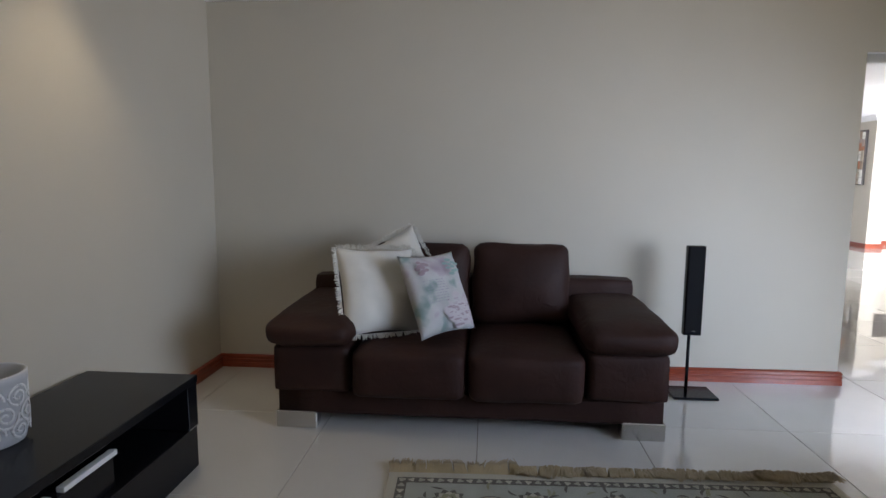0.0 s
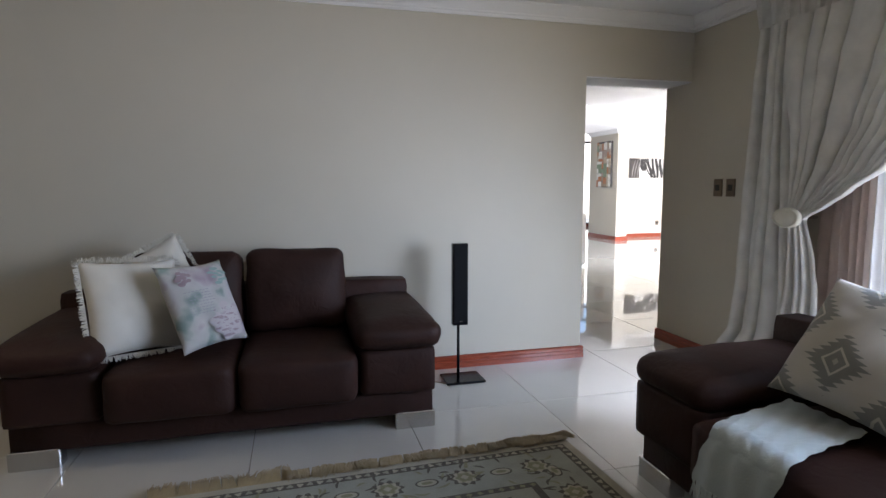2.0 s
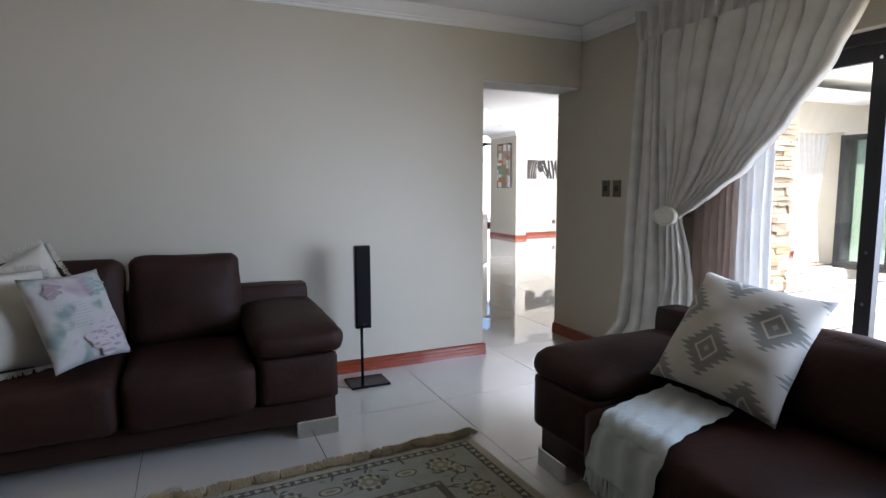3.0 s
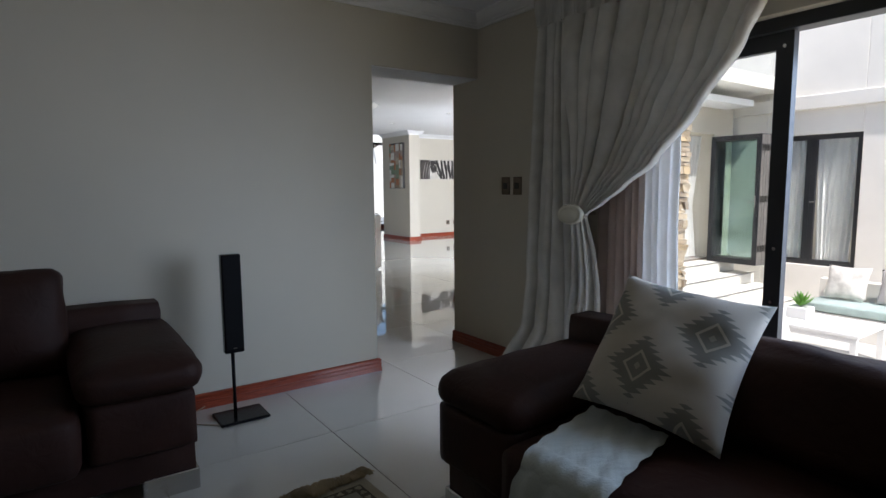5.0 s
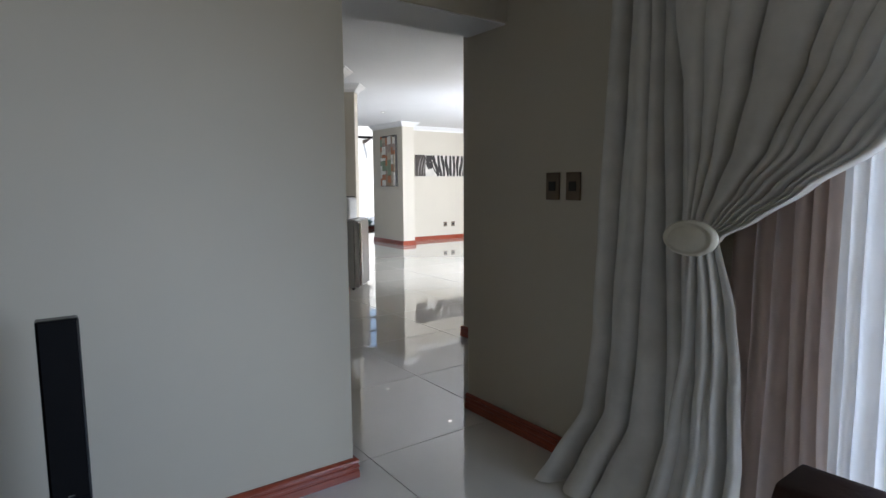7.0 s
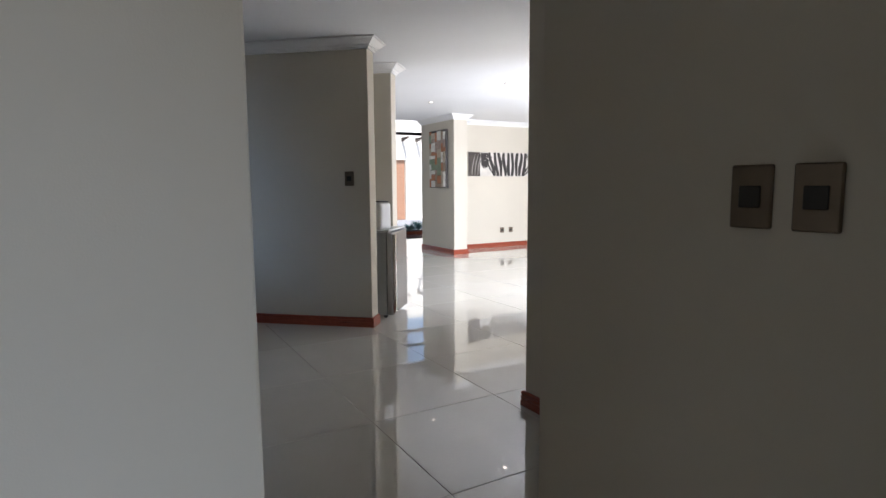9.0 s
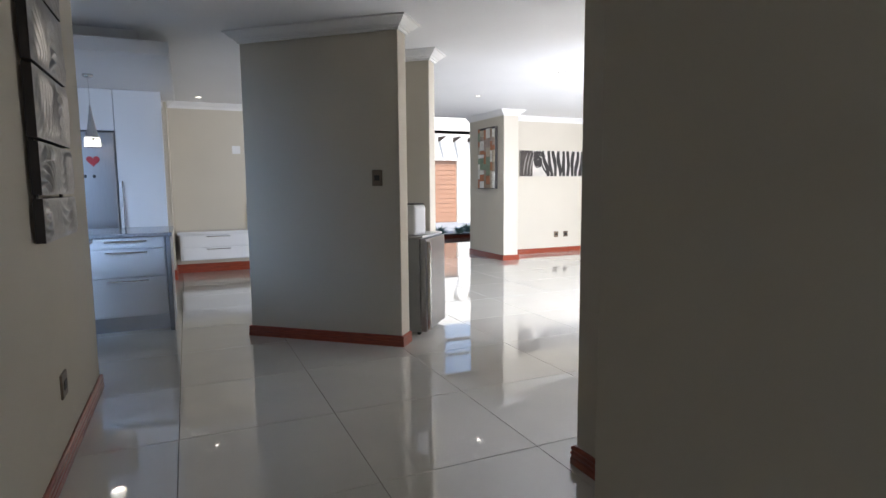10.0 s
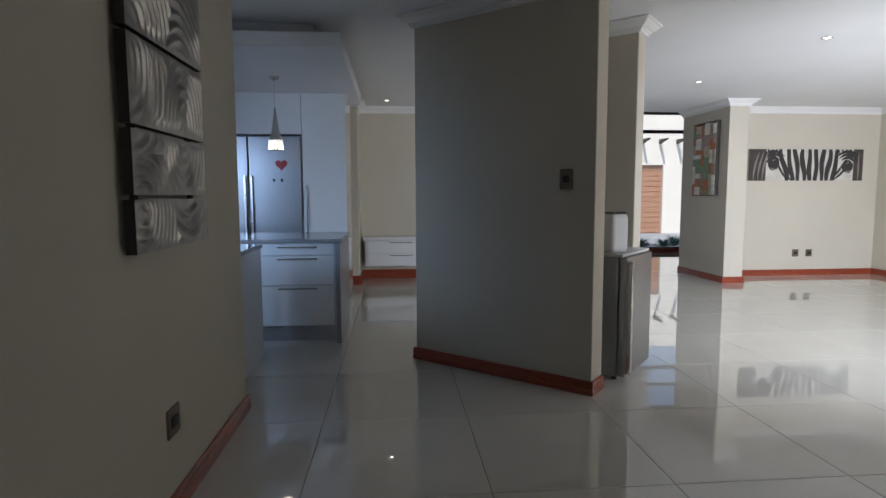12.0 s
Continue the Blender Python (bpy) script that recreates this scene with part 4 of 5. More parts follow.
tagged(part("fringe", bm, cloth("rug_fringe", (0.33, 0.255, 0.145), 1.0, 0.2, 100), rug, "straw-coloured cotton fringe"), kind="stuff")

# media unit, player and pot
tv = thing("media_unit", "low black lacquered media unit with an open shelf", "cabinet", (-3.735, -2.32, 0))
L0, L1 = -1.0, 1.0
part("top_panel", boxes((-0.255, L0, 0.385, 0.255, L1, 0.42), bevel=0.003), BLACKG, tv)
part("base_drawer", boxes((-0.25, L0 + 0.002, 0.0, 0.245, L1 - 0.002, 0.19), bevel=0.003), BLACKG, tv)
part("end_panel", boxes((-0.25, L1 - 0.075, 0.193, 0.250, L1 - 0.001, 0.383), bevel=0.002), BLACKG, tv)
part("end_panel", boxes((-0.25, L0 + 0.001, 0.193, 0.250, L0 + 0.075, 0.383), bevel=0.002), BLACKG, tv)
part("back_panel", boxes((-0.25, L0 + 0.078, 0.193, -0.235, L1 - 0.078, 0.383)), BLACKG, tv)
part("divider", boxes((-0.23, -0.16, 0.193, 0.24, -0.13, 0.383)), BLACKG, tv)
part("edge_strip", boxes((0.246, L1 - 0.072, 0.193, 0.2525, L1 - 0.004, 0.198)), CHROME, tv, "thin steel strip")
dvd = thing("disc_player", "black disc player with a silver front strip on the shelf", "player", (-3.68, -2.05, 0.192))
part("case", boxes((-0.15, -0.215, 0.0, 0.16, 0.215, 0.125), bevel=0.004), BLACKG, dvd)
part("front_strip", boxes((0.158, -0.05, 0.128, 0.186, 0.20, 0.146), bevel=0.002), WHITEPL, dvd, "silver label strip")
part("front_strip", boxes((0.158, -0.21, 0.128, 0.186, -0.10, 0.146), bevel=0.002), WHITEPL, dvd, "silver label strip")
part("front_shelf", boxes((-0.15, -0.215, 0.125, 0.186, 0.215, 0.128)), BLACKG, dvd)

pot = thing("flower_pot", "white ceramic pot with embossed scrolls on the media unit", "pot", (-3.815, -2.0, 0.42))
POTM = paint("white_ceramic", (0.50, 0.51, 0.53), 0.4, 0.03, 12, 0.1, 120)
POTD = paint("raised_ceramic", (0.80, 0.80, 0.80), 0.6, 0.05, 12, 0.1)
bm = lathe([(0.085, 0.0), (0.093, 0.004), (0.100, 0.03), (0.105, 0.10), (0.108, 0.195), (0.111, 0.205), (0.111, 0.228), (0.107, 0.233), (0.099, 0.229), (0.098, 0.12), (0.09, 0.05)], 48)
part("pot", bm, POTM, pot, smooth=True)


def scroll_on_pot(bm, a0, z0, turns, r_out, flip=1):
    n = 34
    pts = []
    for i in range(n + 1):
        t = i / n
        r = r_out * (1 - 0.85 * t)
        th = flip * 2 * math.pi * turns * t
        pts.append((a0 + r * math.cos(th) / 0.106, z0 + r * math.sin(th)))
    w = 0.0048
    prev = None
    for a, z in pts:
        R = 0.1035 + 0.003 * min(1, z / 0.1)
        ring = [bm.verts.new(((R + q) * math.cos(a + dd), (R + q) * math.sin(a + dd), z + dz)) for q, dd, dz in ((0, -w / R, 0), (0.004, 0, w), (0, w / R, 0), (0.004, 0, -w))]
        if prev:
            for k in range(4):
                bm.faces.new((prev[k], prev[(k + 1) % 4], ring[(k + 1) % 4], ring[k]))
        prev = ring


bm = bmesh.new()
for k in range(8):
    a = k * 2 * math.pi / 8
    scroll_on_pot(bm, a, 0.160, 1.9, 0.040)
    scroll_on_pot(bm, a + 0.38, 0.105, 1.9, 0.042, -1)
    scroll_on_pot(bm, a + 0.02, 0.050, 1.8, 0.036)
part("scrolls", bm, POTD, pot, "raised scroll relief", smooth=True)

# speaker on its stand
sp = thing("speaker", "slim black column speaker on a rod stand by the wall", "speaker", (-1.0, -0.25, 0))
part("base_plate", boxes((-0.115, -0.10, 0.0, 0.145, 0.10, 0.016), bevel=0.004), BLACKG, sp)
bm = bmesh.new()
cyl(bm, -0.015, 0, 0.016, 0.39, 0.0095)
part("rod", bm, BLACKG, sp, smooth=True)
part("cabinet", boxes((-0.066, -0.060, 0.378, 0.034, -0.012, 0.905), bevel=0.006, seg=2), BLACKG, sp)
part("grille", boxes((-0.060, -0.064, 0.40, 0.028, -0.0605, 0.899), bevel=0.001), BLACKM, sp)
part("badge", boxes((-0.024, -0.0655, 0.405, -0.008, -0.0640, 0.409)), CHROME, sp)
cable = thing("speaker_cable", "thin pale cable running from the speaker to the skirting", "cable", (-1.15, -0.2, 0))
bm = bmesh.new()
prev = None
for i in range(30):
    t = i / 29
    p = Vector((0.04 - 0.12 * math.sin(math.pi * t) - 0.02 * t, 0.165 * (2 * t - 1) * 0.8 + 0.02, 0.006 + 0.02 * t * t))
    ring = [bm.verts.new(p + Vector((0.004 * math.cos(a), 0, 0.004 * math.sin(a)))) for a in (0, 1.57, 3.14, 4.71)]
    if prev:
        for k in range(4):
            bm.faces.new((prev[k], prev[(k + 1) % 4], ring[(k + 1) % 4], ring[k]))
    prev = ring
part("wire", bm, paint("pale_cable", (0.35, 0.28, 0.20), 0.5), cable, smooth=True)


def switch_plate(at, rz, h, w, label, rockers=1, group="switch plates"):
    """A plate on a wall: local x out of the wall, y along it."""
    s = thing("light_switch", label, "switch", at, rz, group)
    part("plate", boxes((0, -w / 2, -h / 2, 0.010, w / 2, h / 2), bevel=0.003), BRONZE, s)
    for k in range(rockers):
        z = (k - (rockers - 1) / 2) * 0.045
        part("rocker", boxes((0.0102, -w * 0.26, z - 0.021, 0.014, w * 0.26, z + 0.021), bevel=0.0015), DARKPL, s, "dark rocker")
    return s


switch_plate((0.875, -0.32, 1.25), 180, 0.122, 0.082, "bronze light switch plate on the painted wall")
switch_plate((0.875, -0.44, 1.25), 180, 0.122, 0.082, "bronze light switch plate on the painted wall")
switch_plate((-0.33, 2.57, 0.37), 0, 0.115, 0.115, "bronze wall socket plate low on the hall wall")
P = slant(*B, -0.185, 0)
switch_plate((P[0], P[1], 1.335), math.degrees(math.atan2(-NY, -NX)), 0.125, 0.085, "bronze light switch plate on the slanted wall")
switch_plate((6.66, 8.5, 0.34), -90, 0.11, 0.10, "dark wall socket plate under the long picture")
switch_plate((6.88, 8.5, 0.34), -90, 0.11, 0.10, "dark wall socket plate under the long picture")


# ---- hall: pictures ----
SILVER = paint("brushed_silver_leaf", (0.44, 0.42, 0.395), 0.34, 0.12, 18, 0.15, 260, metal=0.85, stretch=(1, 1, 1))
DARKEDGE = paint("dark_canvas_edge", (0.035, 0.028, 0.024), 0.6, 0.1, 10, 0.1)
art = thing("metal_wall_art", "column of embossed silver metal panels on the hall wall", "wall art", (-0.33, 2.595, 1.05))


def carve(y, z):
    """The flowing ridges pressed into the metal."""
    c1 = math.hypot((y - 0.10) * 1.25, (z - 0.42) * 0.8)
    c2 = math.hypot((y + 0.36) * 1.0, (z - 0.62) * 0.75)
    c3 = math.hypot(y + 0.30, z - 0.13)
    w = 0.5 + 0.5 * noise.noise((y * 3.0, z * 3.0, 4.0))
    a = min(c1, c2 * 0.9, c3 * 1.05)
    ridge = (0.5 + 0.5 * math.sin(165 * a + 7 * w + 9 * y)) ** 1.1
    calm = max(0, min(1, 1.3 * (0.5 + noise.noise((y * 4 + 7, z * 2.5, 1.0)) * 1.6)))
    return 0.015 * ridge * (0.35 + 0.65 * calm)


for z0, z1 in ((0.0, 0.178), (0.193, 0.405), (0.420, 0.705), (0.720, 1.02), (1.035, 1.33)):
    if z1 > 1.3:
        z1 = 1.2
    p = part("panel", boxes((0.012, -0.35, z0, 0.046, 0.35, z1)), DARKEDGE, art, "embossed silver panel")
    part("face", sheet(130, 60, lambda u, v: (0.0475 + min(1, 14 * min(u, 1 - u), 6 * min(v, 1 - v)) * carve(-0.35 + 0.70 * u, z0 + (z1 - z0) * v), -0.35 + 0.70 * u, z0 + (z1 - z0) * v)), SILVER, p, smooth=True)
part("backing_batten", boxes((0.001, -0.28, 0.03, 0.012, -0.24, 1.18), (0.001, 0.24, 0.03, 0.012, 0.28, 1.18)), DARKEDGE, art)

ZW, ZH = 1.83, 0.47
zeb = thing("zebra_picture", "long canvas print of a zebra's eyes on the hall wall", "picture", (6.735, 8.5, 1.675))
ZCREAM = paint("zebra_cream", (0.60, 0.56, 0.50), 0.7, 0.14, 7, 0.2)
ZBLACK = paint("zebra_black", (0.030, 0.025, 0.022), 0.7, 0.2, 9, 0.2)
ZGREY = paint("zebra_grey", (0.22, 0.20, 0.18), 0.7, 0.2, 9, 0.2)
ZBROWN = paint("zebra_brown", (0.055, 0.043, 0.036), 0.7, 0.25, 9, 0.2)
part("canvas", boxes((-ZW / 2, -0.035, -ZH / 2, ZW / 2, -0.002, ZH / 2), bevel=0.003), ZCREAM, zeb)


def ribbon(bm, pts, widths, y):
    prev = None
    for i, (x, z) in enumerate(pts):
        a = pts[max(0, i - 1)]
        b = pts[min(len(pts) - 1, i + 1)]
        d = Vector((b[0] - a[0], b[1] - a[1])).normalized()
        w = widths[i]
        q = []
        for s in (-1, 1):
            xx, zz = x - d.y * w * s, z + d.x * w * s
            q.append(bm.verts.new((max(-ZW / 2, min(ZW / 2, xx)), y, max(-ZH / 2, min(ZH / 2, zz)))))
        if prev:
            bm.faces.new((prev[0], prev[1], q[1], q[0]))
        prev = q


def zebra_x(f):
    return (f - 0.5) * ZW


# vertical stripes of the muzzle, drawn together towards the foot
bm = bmesh.new()
for k in range(9):
    top, low = 0.275 + 0.062 * k, 0.335 + 0.050 * k
    pts, ws = [], []
    for i in range(17):
        t = i / 16
        e = t * t * (3 - 2 * t)
        pts.append((zebra_x(low + (top - low) * e + 0.006 * math.sin(6 * t + k * 2.3)), (t - 0.5) * ZH))
        ws.append(0.029 + 0.009 * math.sin(math.pi * t) + 0.004 * math.sin(5 * t + 1.7 * k))
    ribbon(bm, pts, ws, -0.0356)
# short strokes over the brows
for f0, n, lean in ((0.165, 3, 0.035), (0.775, 4, 0.03)):
    for k in range(n):
        pts = [(zebra_x(f0 + 0.036 * k + lean * (1 - i / 6) * 0.6), ZH * (0.5 - 0.20 * (1 - i / 6) - 0.02 * k * (1 - i / 6))) for i in range(7)]
        ribbon(bm, pts, [0.006 + 0.010 * i / 6 for i in range(7)], -0.0357)
# lines that run from the eyes to the muzzle
for f0, f1, z0 in ((0.255, 0.345, 0.02), (0.845, 0.735, -0.04)):
    for k in range(2):
        pts = [(zebra_x(f0 + (f1 - f0) * (i / 10) ** 1.4 + 0.025 * k * (1 if f1 > f0 else -1)), z0 + 0.06 * k - (ZH / 2 + z0 + 0.06 * k) * i / 10) for i in range(11)]
        ribbon(bm, pts, [0.015 * math.sin(math.pi * (0.15 + 0.85 * i / 11)) + 0.003 for i in range(11)], -0.03575)
# bands that arch over each eye
for fx, way in ((0.215, 1), (0.862, -1)):
    for k in range(3):
        r = 0.125 + 0.048 * k
        pts = [(zebra_x(fx) + way * r * math.cos(2.9 - 2.2 * i / 12), r * 0.95 * math.sin(2.9 - 2.2 * i / 12) - 0.01) for i in range(13)]
        ribbon(bm, pts, [0.005 + 0.019 * math.sin(math.pi * i / 12) for i in range(13)], -0.03585)
part("stripes", bm, ZBLACK, zeb)
for fx, fz, tilt in ((0.215, 0.02, -0.25), (0.862, -0.02, 0.35)):
    bm = bmesh.new()
    vs = []
    for a in range(28):
        c, q = math.cos(a * math.pi / 14), math.sin(a * math.pi / 14)
        ex, ez = 0.095 * c, 0.105 * q * (1 - 0.2 * abs(c))
        vs.append(bm.verts.new((zebra_x(fx) + ex * math.cos(tilt) - ez * math.sin(tilt), -0.0362, fz + ex * math.sin(tilt) + ez * math.cos(tilt))))
    bm.faces.new(vs)
    part("eye", bm, ZBLACK, zeb, "dark painted eye")
    bm = bmesh.new()
    ribbon(bm, [(zebra_x(fx) - 0.07 + 0.014 * i, fz - 0.070 + 0.004 * (i - 5) * tilt * 2 - 0.012 * math.sin(i * 0.31)) for i in range(11)], [0.002 + 0.006 * math.sin(math.pi * i / 10) for i in range(11)], -0.0364)
    part("eye_rim", bm, ZGREY, zeb)
    bm = bmesh.new()
    ribbon(bm, [(zebra_x(fx) - 0.02 + 0.008 * i, fz + 0.045 + 0.003 * i) for i in range(6)], [0.008] * 6, -0.0366)
    part("eye_highlight", bm, ZGREY, zeb)
for f0, f1 in ((0.0, 0.150), (0.915, 1.0)):
    bm = bmesh.new()
    ribbon(bm, [(zebra_x((f0 + f1) / 2), -ZH / 2 + ZH * i / 10) for i in range(11)], [(f1 - f0) * ZW / 2] * 11, -0.0358)
    part("dark_margin", bm, ZBROWN, zeb)
    bm = bmesh.new()
    for k in range(3 if f0 == 0 else 1):
        pts = [(zebra_x(f0 + 0.045 + 0.038 * k + 0.045 * (i / 8) ** 2 * (f0 == 0)), -ZH / 2 + ZH * (0.02 + 0.11 * i)) for i in range(9)]
        ribbon(bm, pts, [0.004 + 0.010 * math.sin(math.pi * i / 8) for i in range(9)], -0.0361)
    part("margin_stroke", bm, ZGREY, zeb)

mos = thing("mosaic_picture", "tall patchwork canvas in orange, green and white on the pier", "picture", (5.12, 8.365, 1.75))
part("canvas", boxes((-0.055, -0.31, -0.53, -0.002, 0.31, 0.53), bevel=0.003), DARKEDGE, mos)
MOSC = [paint("patch_%d" % i, c, 0.6, 0.2, 14, 0.3, 200) for i, c in enumerate(((0.45, 0.38, 0.28), (0.42, 0.16, 0.07), (0.20, 0.26, 0.17), (0.70, 0.68, 0.62), (0.30, 0.22, 0.15), (0.36, 0.27, 0.22)))]
rnd = random.Random(21)
y = -0.30
while y < 0.27:
    w = min(rnd.uniform(0.07, 0.15), 0.30 - y)
    z = -0.52
    while z < 0.48:
        h = min(rnd.uniform(0.06, 0.17), 0.52 - z)
        part("patch", boxes((-0.0555 - rnd.uniform(0.002, 0.008), y + 0.002, z + 0.002, -0.0551, y + w - 0.002, z + h - 0.002)), rnd.choice(MOSC), mos)
        z += h
    y += w

# ---- hall: small fridge between the screens ----
F0 = slant(*B, 0.085, 0.345)
fr = thing("bar_fridge", "low silver-grey bar fridge standing between slanted walls", "fridge", (F0[0], F0[1], 0), math.degrees(math.atan2(NY, NX)))
# local x runs along the door, local y back into the niche
part("body", boxes((0, 0.05, 0.03, 0.55, 0.56, 0.83), bevel=0.006, seg=2), paint("silver_fridge_side", (0.40, 0.41, 0.42), 0.35, 0.04, 5, 0.03, metal=0.3), fr)
part("top", boxes((-0.01, 0.02, 0.832, 0.56, 0.565, 0.852), bevel=0.004), paint("pale_fridge_top", (0.55, 0.55, 0.55), 0.3), fr, "pale worktop lid")
part("door", boxes((0.0, -0.005, 0.035, 0.55, 0.045, 0.828), bevel=0.008, seg=2), STEEL, fr)
part("handle", boxes((0.010, -0.040, 0.05, 0.046, -0.008, 0.81), bevel=0.006, seg=2), CHROME, fr, "long bright handle")
for px, py in ((0.05, 0.08), (0.5, 0.08), (0.05, 0.5), (0.5, 0.5)):
    bm = bmesh.new()
    cyl(bm, px, py, 0.0, 0.03, 0.018, seg=12)
    part("foot", bm, DARKPL, fr)
W0 = slant(*B, -0.03, 0.40)
wt = thing("white_appliance", "small white rounded appliance on the bar fridge", "appliance", (W0[0] + 0.03, W0[1] + 0.05, 0.852), 20)
bm = bmesh.new()
softbox(bm, (0, 0, 0.13), (0.15, 0.13, 0.26), 0.03, wrinkle=0)
part("case", bm, WHITEPL, wt, smooth=True)
part("lid", boxes((-0.06, -0.05, 0.262, 0.06, 0.05, 0.272), bevel=0.004), DARKPL, wt)
part("display", boxes((0.0745, -0.02, 0.17, 0.078, 0.025, 0.20)), DARKPL, wt)

# ---- kitchen ----
def drawer_front(parent, x0, x1, y, z0, z1, handle=True):
    d = part("drawer", boxes((x0, y - 0.02, z0, x1, y, z1), bevel=0.002), GLOSSW, parent)
    if handle:
        cx = (x0 + x1) / 2
        part("handle", boxes((cx - 0.16, y - 0.045, z1 - 0.030, cx + 0.16, y - 0.036, z1 - 0.020), (cx - 0.15, y - 0.038, z1 - 0.029, cx - 0.14, y - 0.02, z1 - 0.021), (cx + 0.14, y - 0.038, z1 - 0.029, cx + 0.15, y - 0.02, z1 - 0.021)), CHROME, d, "slim steel bar handle")


isl = thing("kitchen_island", "white gloss kitchen island with three drawers and granite top", "island", (0, 5.12, 0))
part("body", boxes((-1.75, 0.0, 0.15, 0.045, 0.86, 0.848)), GLOSSW, isl)
part("plinth", boxes((-1.72, 0.10, 0.0, 0.045, 0.80, 0.148)), PLINTH, isl, "brushed steel plinth")
part("end_panel", boxes((0.048, -0.03, 0.0, 0.085, 0.88, 0.848), bevel=0.002), paint("grey_panel", (0.30, 0.31, 0.33), 0.3), isl, "grey end panel")
part("worktop", boxes((-1.78, -0.035, 0.850, 0.10, 0.90, 0.882), bevel=0.003), GRANITE, isl, "polished grey granite worktop")
for z0, z1 in ((0.16, 0.495), (0.503, 0.745), (0.753, 0.842)):
    drawer_front(isl, -0.56, 0.035, -0.001, z0, z1)
    drawer_front(isl, -1.16, -0.565, -0.001, z0, z1)

pen = thing("kitchen_counter", "white gloss counter unit with granite top at the wall's end", "counter", (-0.48, 3.66, 0))
part("side_panel", boxes((-0.02, 0.0, 0.0, 0.0, 1.08, 0.845), bevel=0.002), GLOSSW, pen)
part("body", boxes((-0.62, 0.005, 0.12, -0.022, 0.995, 0.845)), GLOSSW, pen)
part("worktop", boxes((-0.64, -0.005, 0.848, 0.03, 1.03, 0.88), bevel=0.003), GRANITE, pen, "polished grey granite worktop")

ref = thing("double_fridge", "tall two-door stainless steel fridge with magnets", "fridge", (-0.79, 6.42, 0))
part("body", boxes((-0.40, 0.03, 0.05, 0.375, 0.70, 1.86)), DARKST, ref)
for x0, x1 in ((-0.375, -0.172), (-0.165, 0.365)):
    d = part("door", boxes((x0, -0.02, 0.06, x1, 0.028, 1.85), bevel=0.008, seg=2), STEEL, ref)
    hxx = x1 - 0.03 if x0 < -0.3 else x0 + 0.03
    part("handle", boxes((hxx - 0.010, -0.055, 0.75, hxx + 0.010, -0.035, 1.45), (hxx - 0.008, -0.036, 0.80, hxx + 0.008, -0.02, 0.82), (hxx - 0.008, -0.036, 1.38, hxx + 0.008, -0.02, 1.40)), CHROME, d, "long steel bar handle")
part("base_grille", boxes((-0.40, 0.0, 0.0, 0.375, 0.03, 0.05)), DARKPL, ref)
mag = thing("heart_magnet", "red heart magnet on the fridge door", "magnet", (-0.62, 6.398, 1.56))
bm = bmesh.new()
front = []
for i in range(28):
    a = 2 * math.pi * i / 28
    front.append((0.0038 * 16 * math.sin(a) ** 3, 0.0038 * (13 * math.cos(a) - 5 * math.cos(2 * a) - 2 * math.cos(3 * a) - math.cos(4 * a))))
lo = [bm.verts.new((x, 0, z)) for x, z in front]
hi = [bm.verts.new((x, -0.008, z)) for x, z in front]
bm.faces.new(lo)
bm.faces.new(hi)
for i in range(28):
    bm.faces.new((lo[i], lo[(i + 1) % 28], hi[(i + 1) % 28], hi[i]))
part("heart", bm, paint("red_magnet", (0.45, 0.03, 0.04), 0.4), mag)
for x in (-0.70, -0.62):
    mg = thing("fridge_magnet", "small dark magnet on the fridge door", "magnet", (x, 6.398, 1.40), 0, "fridge magnets")
    part("disc", boxes((-0.013, -0.006, -0.016, 0.013, 0, 0.016), bevel=0.004), DARKPL, mg)


def tall_unit(label, x0, x1, z0, z1, y=6.42, depth=0.68):
    t = thing("tall_cabinet", label, "cabinet", ((x0 + x1) / 2, y, 0), 0, "kitchen tall units")
    w = (x1 - x0) / 2
    part("body", boxes((-w, 0.02, max(z0, 0.1), w, depth, z1)), GLOSSW, t)
    if z0 < 0.1:
        part("plinth", boxes((-w, 0.06, 0, w, depth, 0.098)), PLINTH, t)
    d = part("door", boxes((-w + 0.002, 0.0, max(z0, 0.1) + 0.002, w - 0.002, 0.019, z1 - 0.002), bevel=0.002), GLOSSW, t)
    if z0 < 0.1:
        part("handle", boxes((-w + 0.035, -0.03, 0.85, -w + 0.047, -0.018, 1.35), (-w + 0.036, -0.02, 0.87, -w + 0.046, 0.0, 0.88), (-w + 0.036, -0.02, 1.32, -w + 0.046, 0.0, 1.33)), CHROME, d, "slim steel bar handle")


tall_unit("white gloss tall kitchen cabinet beside the fridge", -0.41, 0.04, 0.0, 2.298)
tall_unit("white gloss cabinet above the fridge", -1.19, -0.412, 1.875, 2.298)
tall_unit("white gloss tall kitchen cabinet beside the fridge", -1.70, -1.192, 0.0, 2.298)

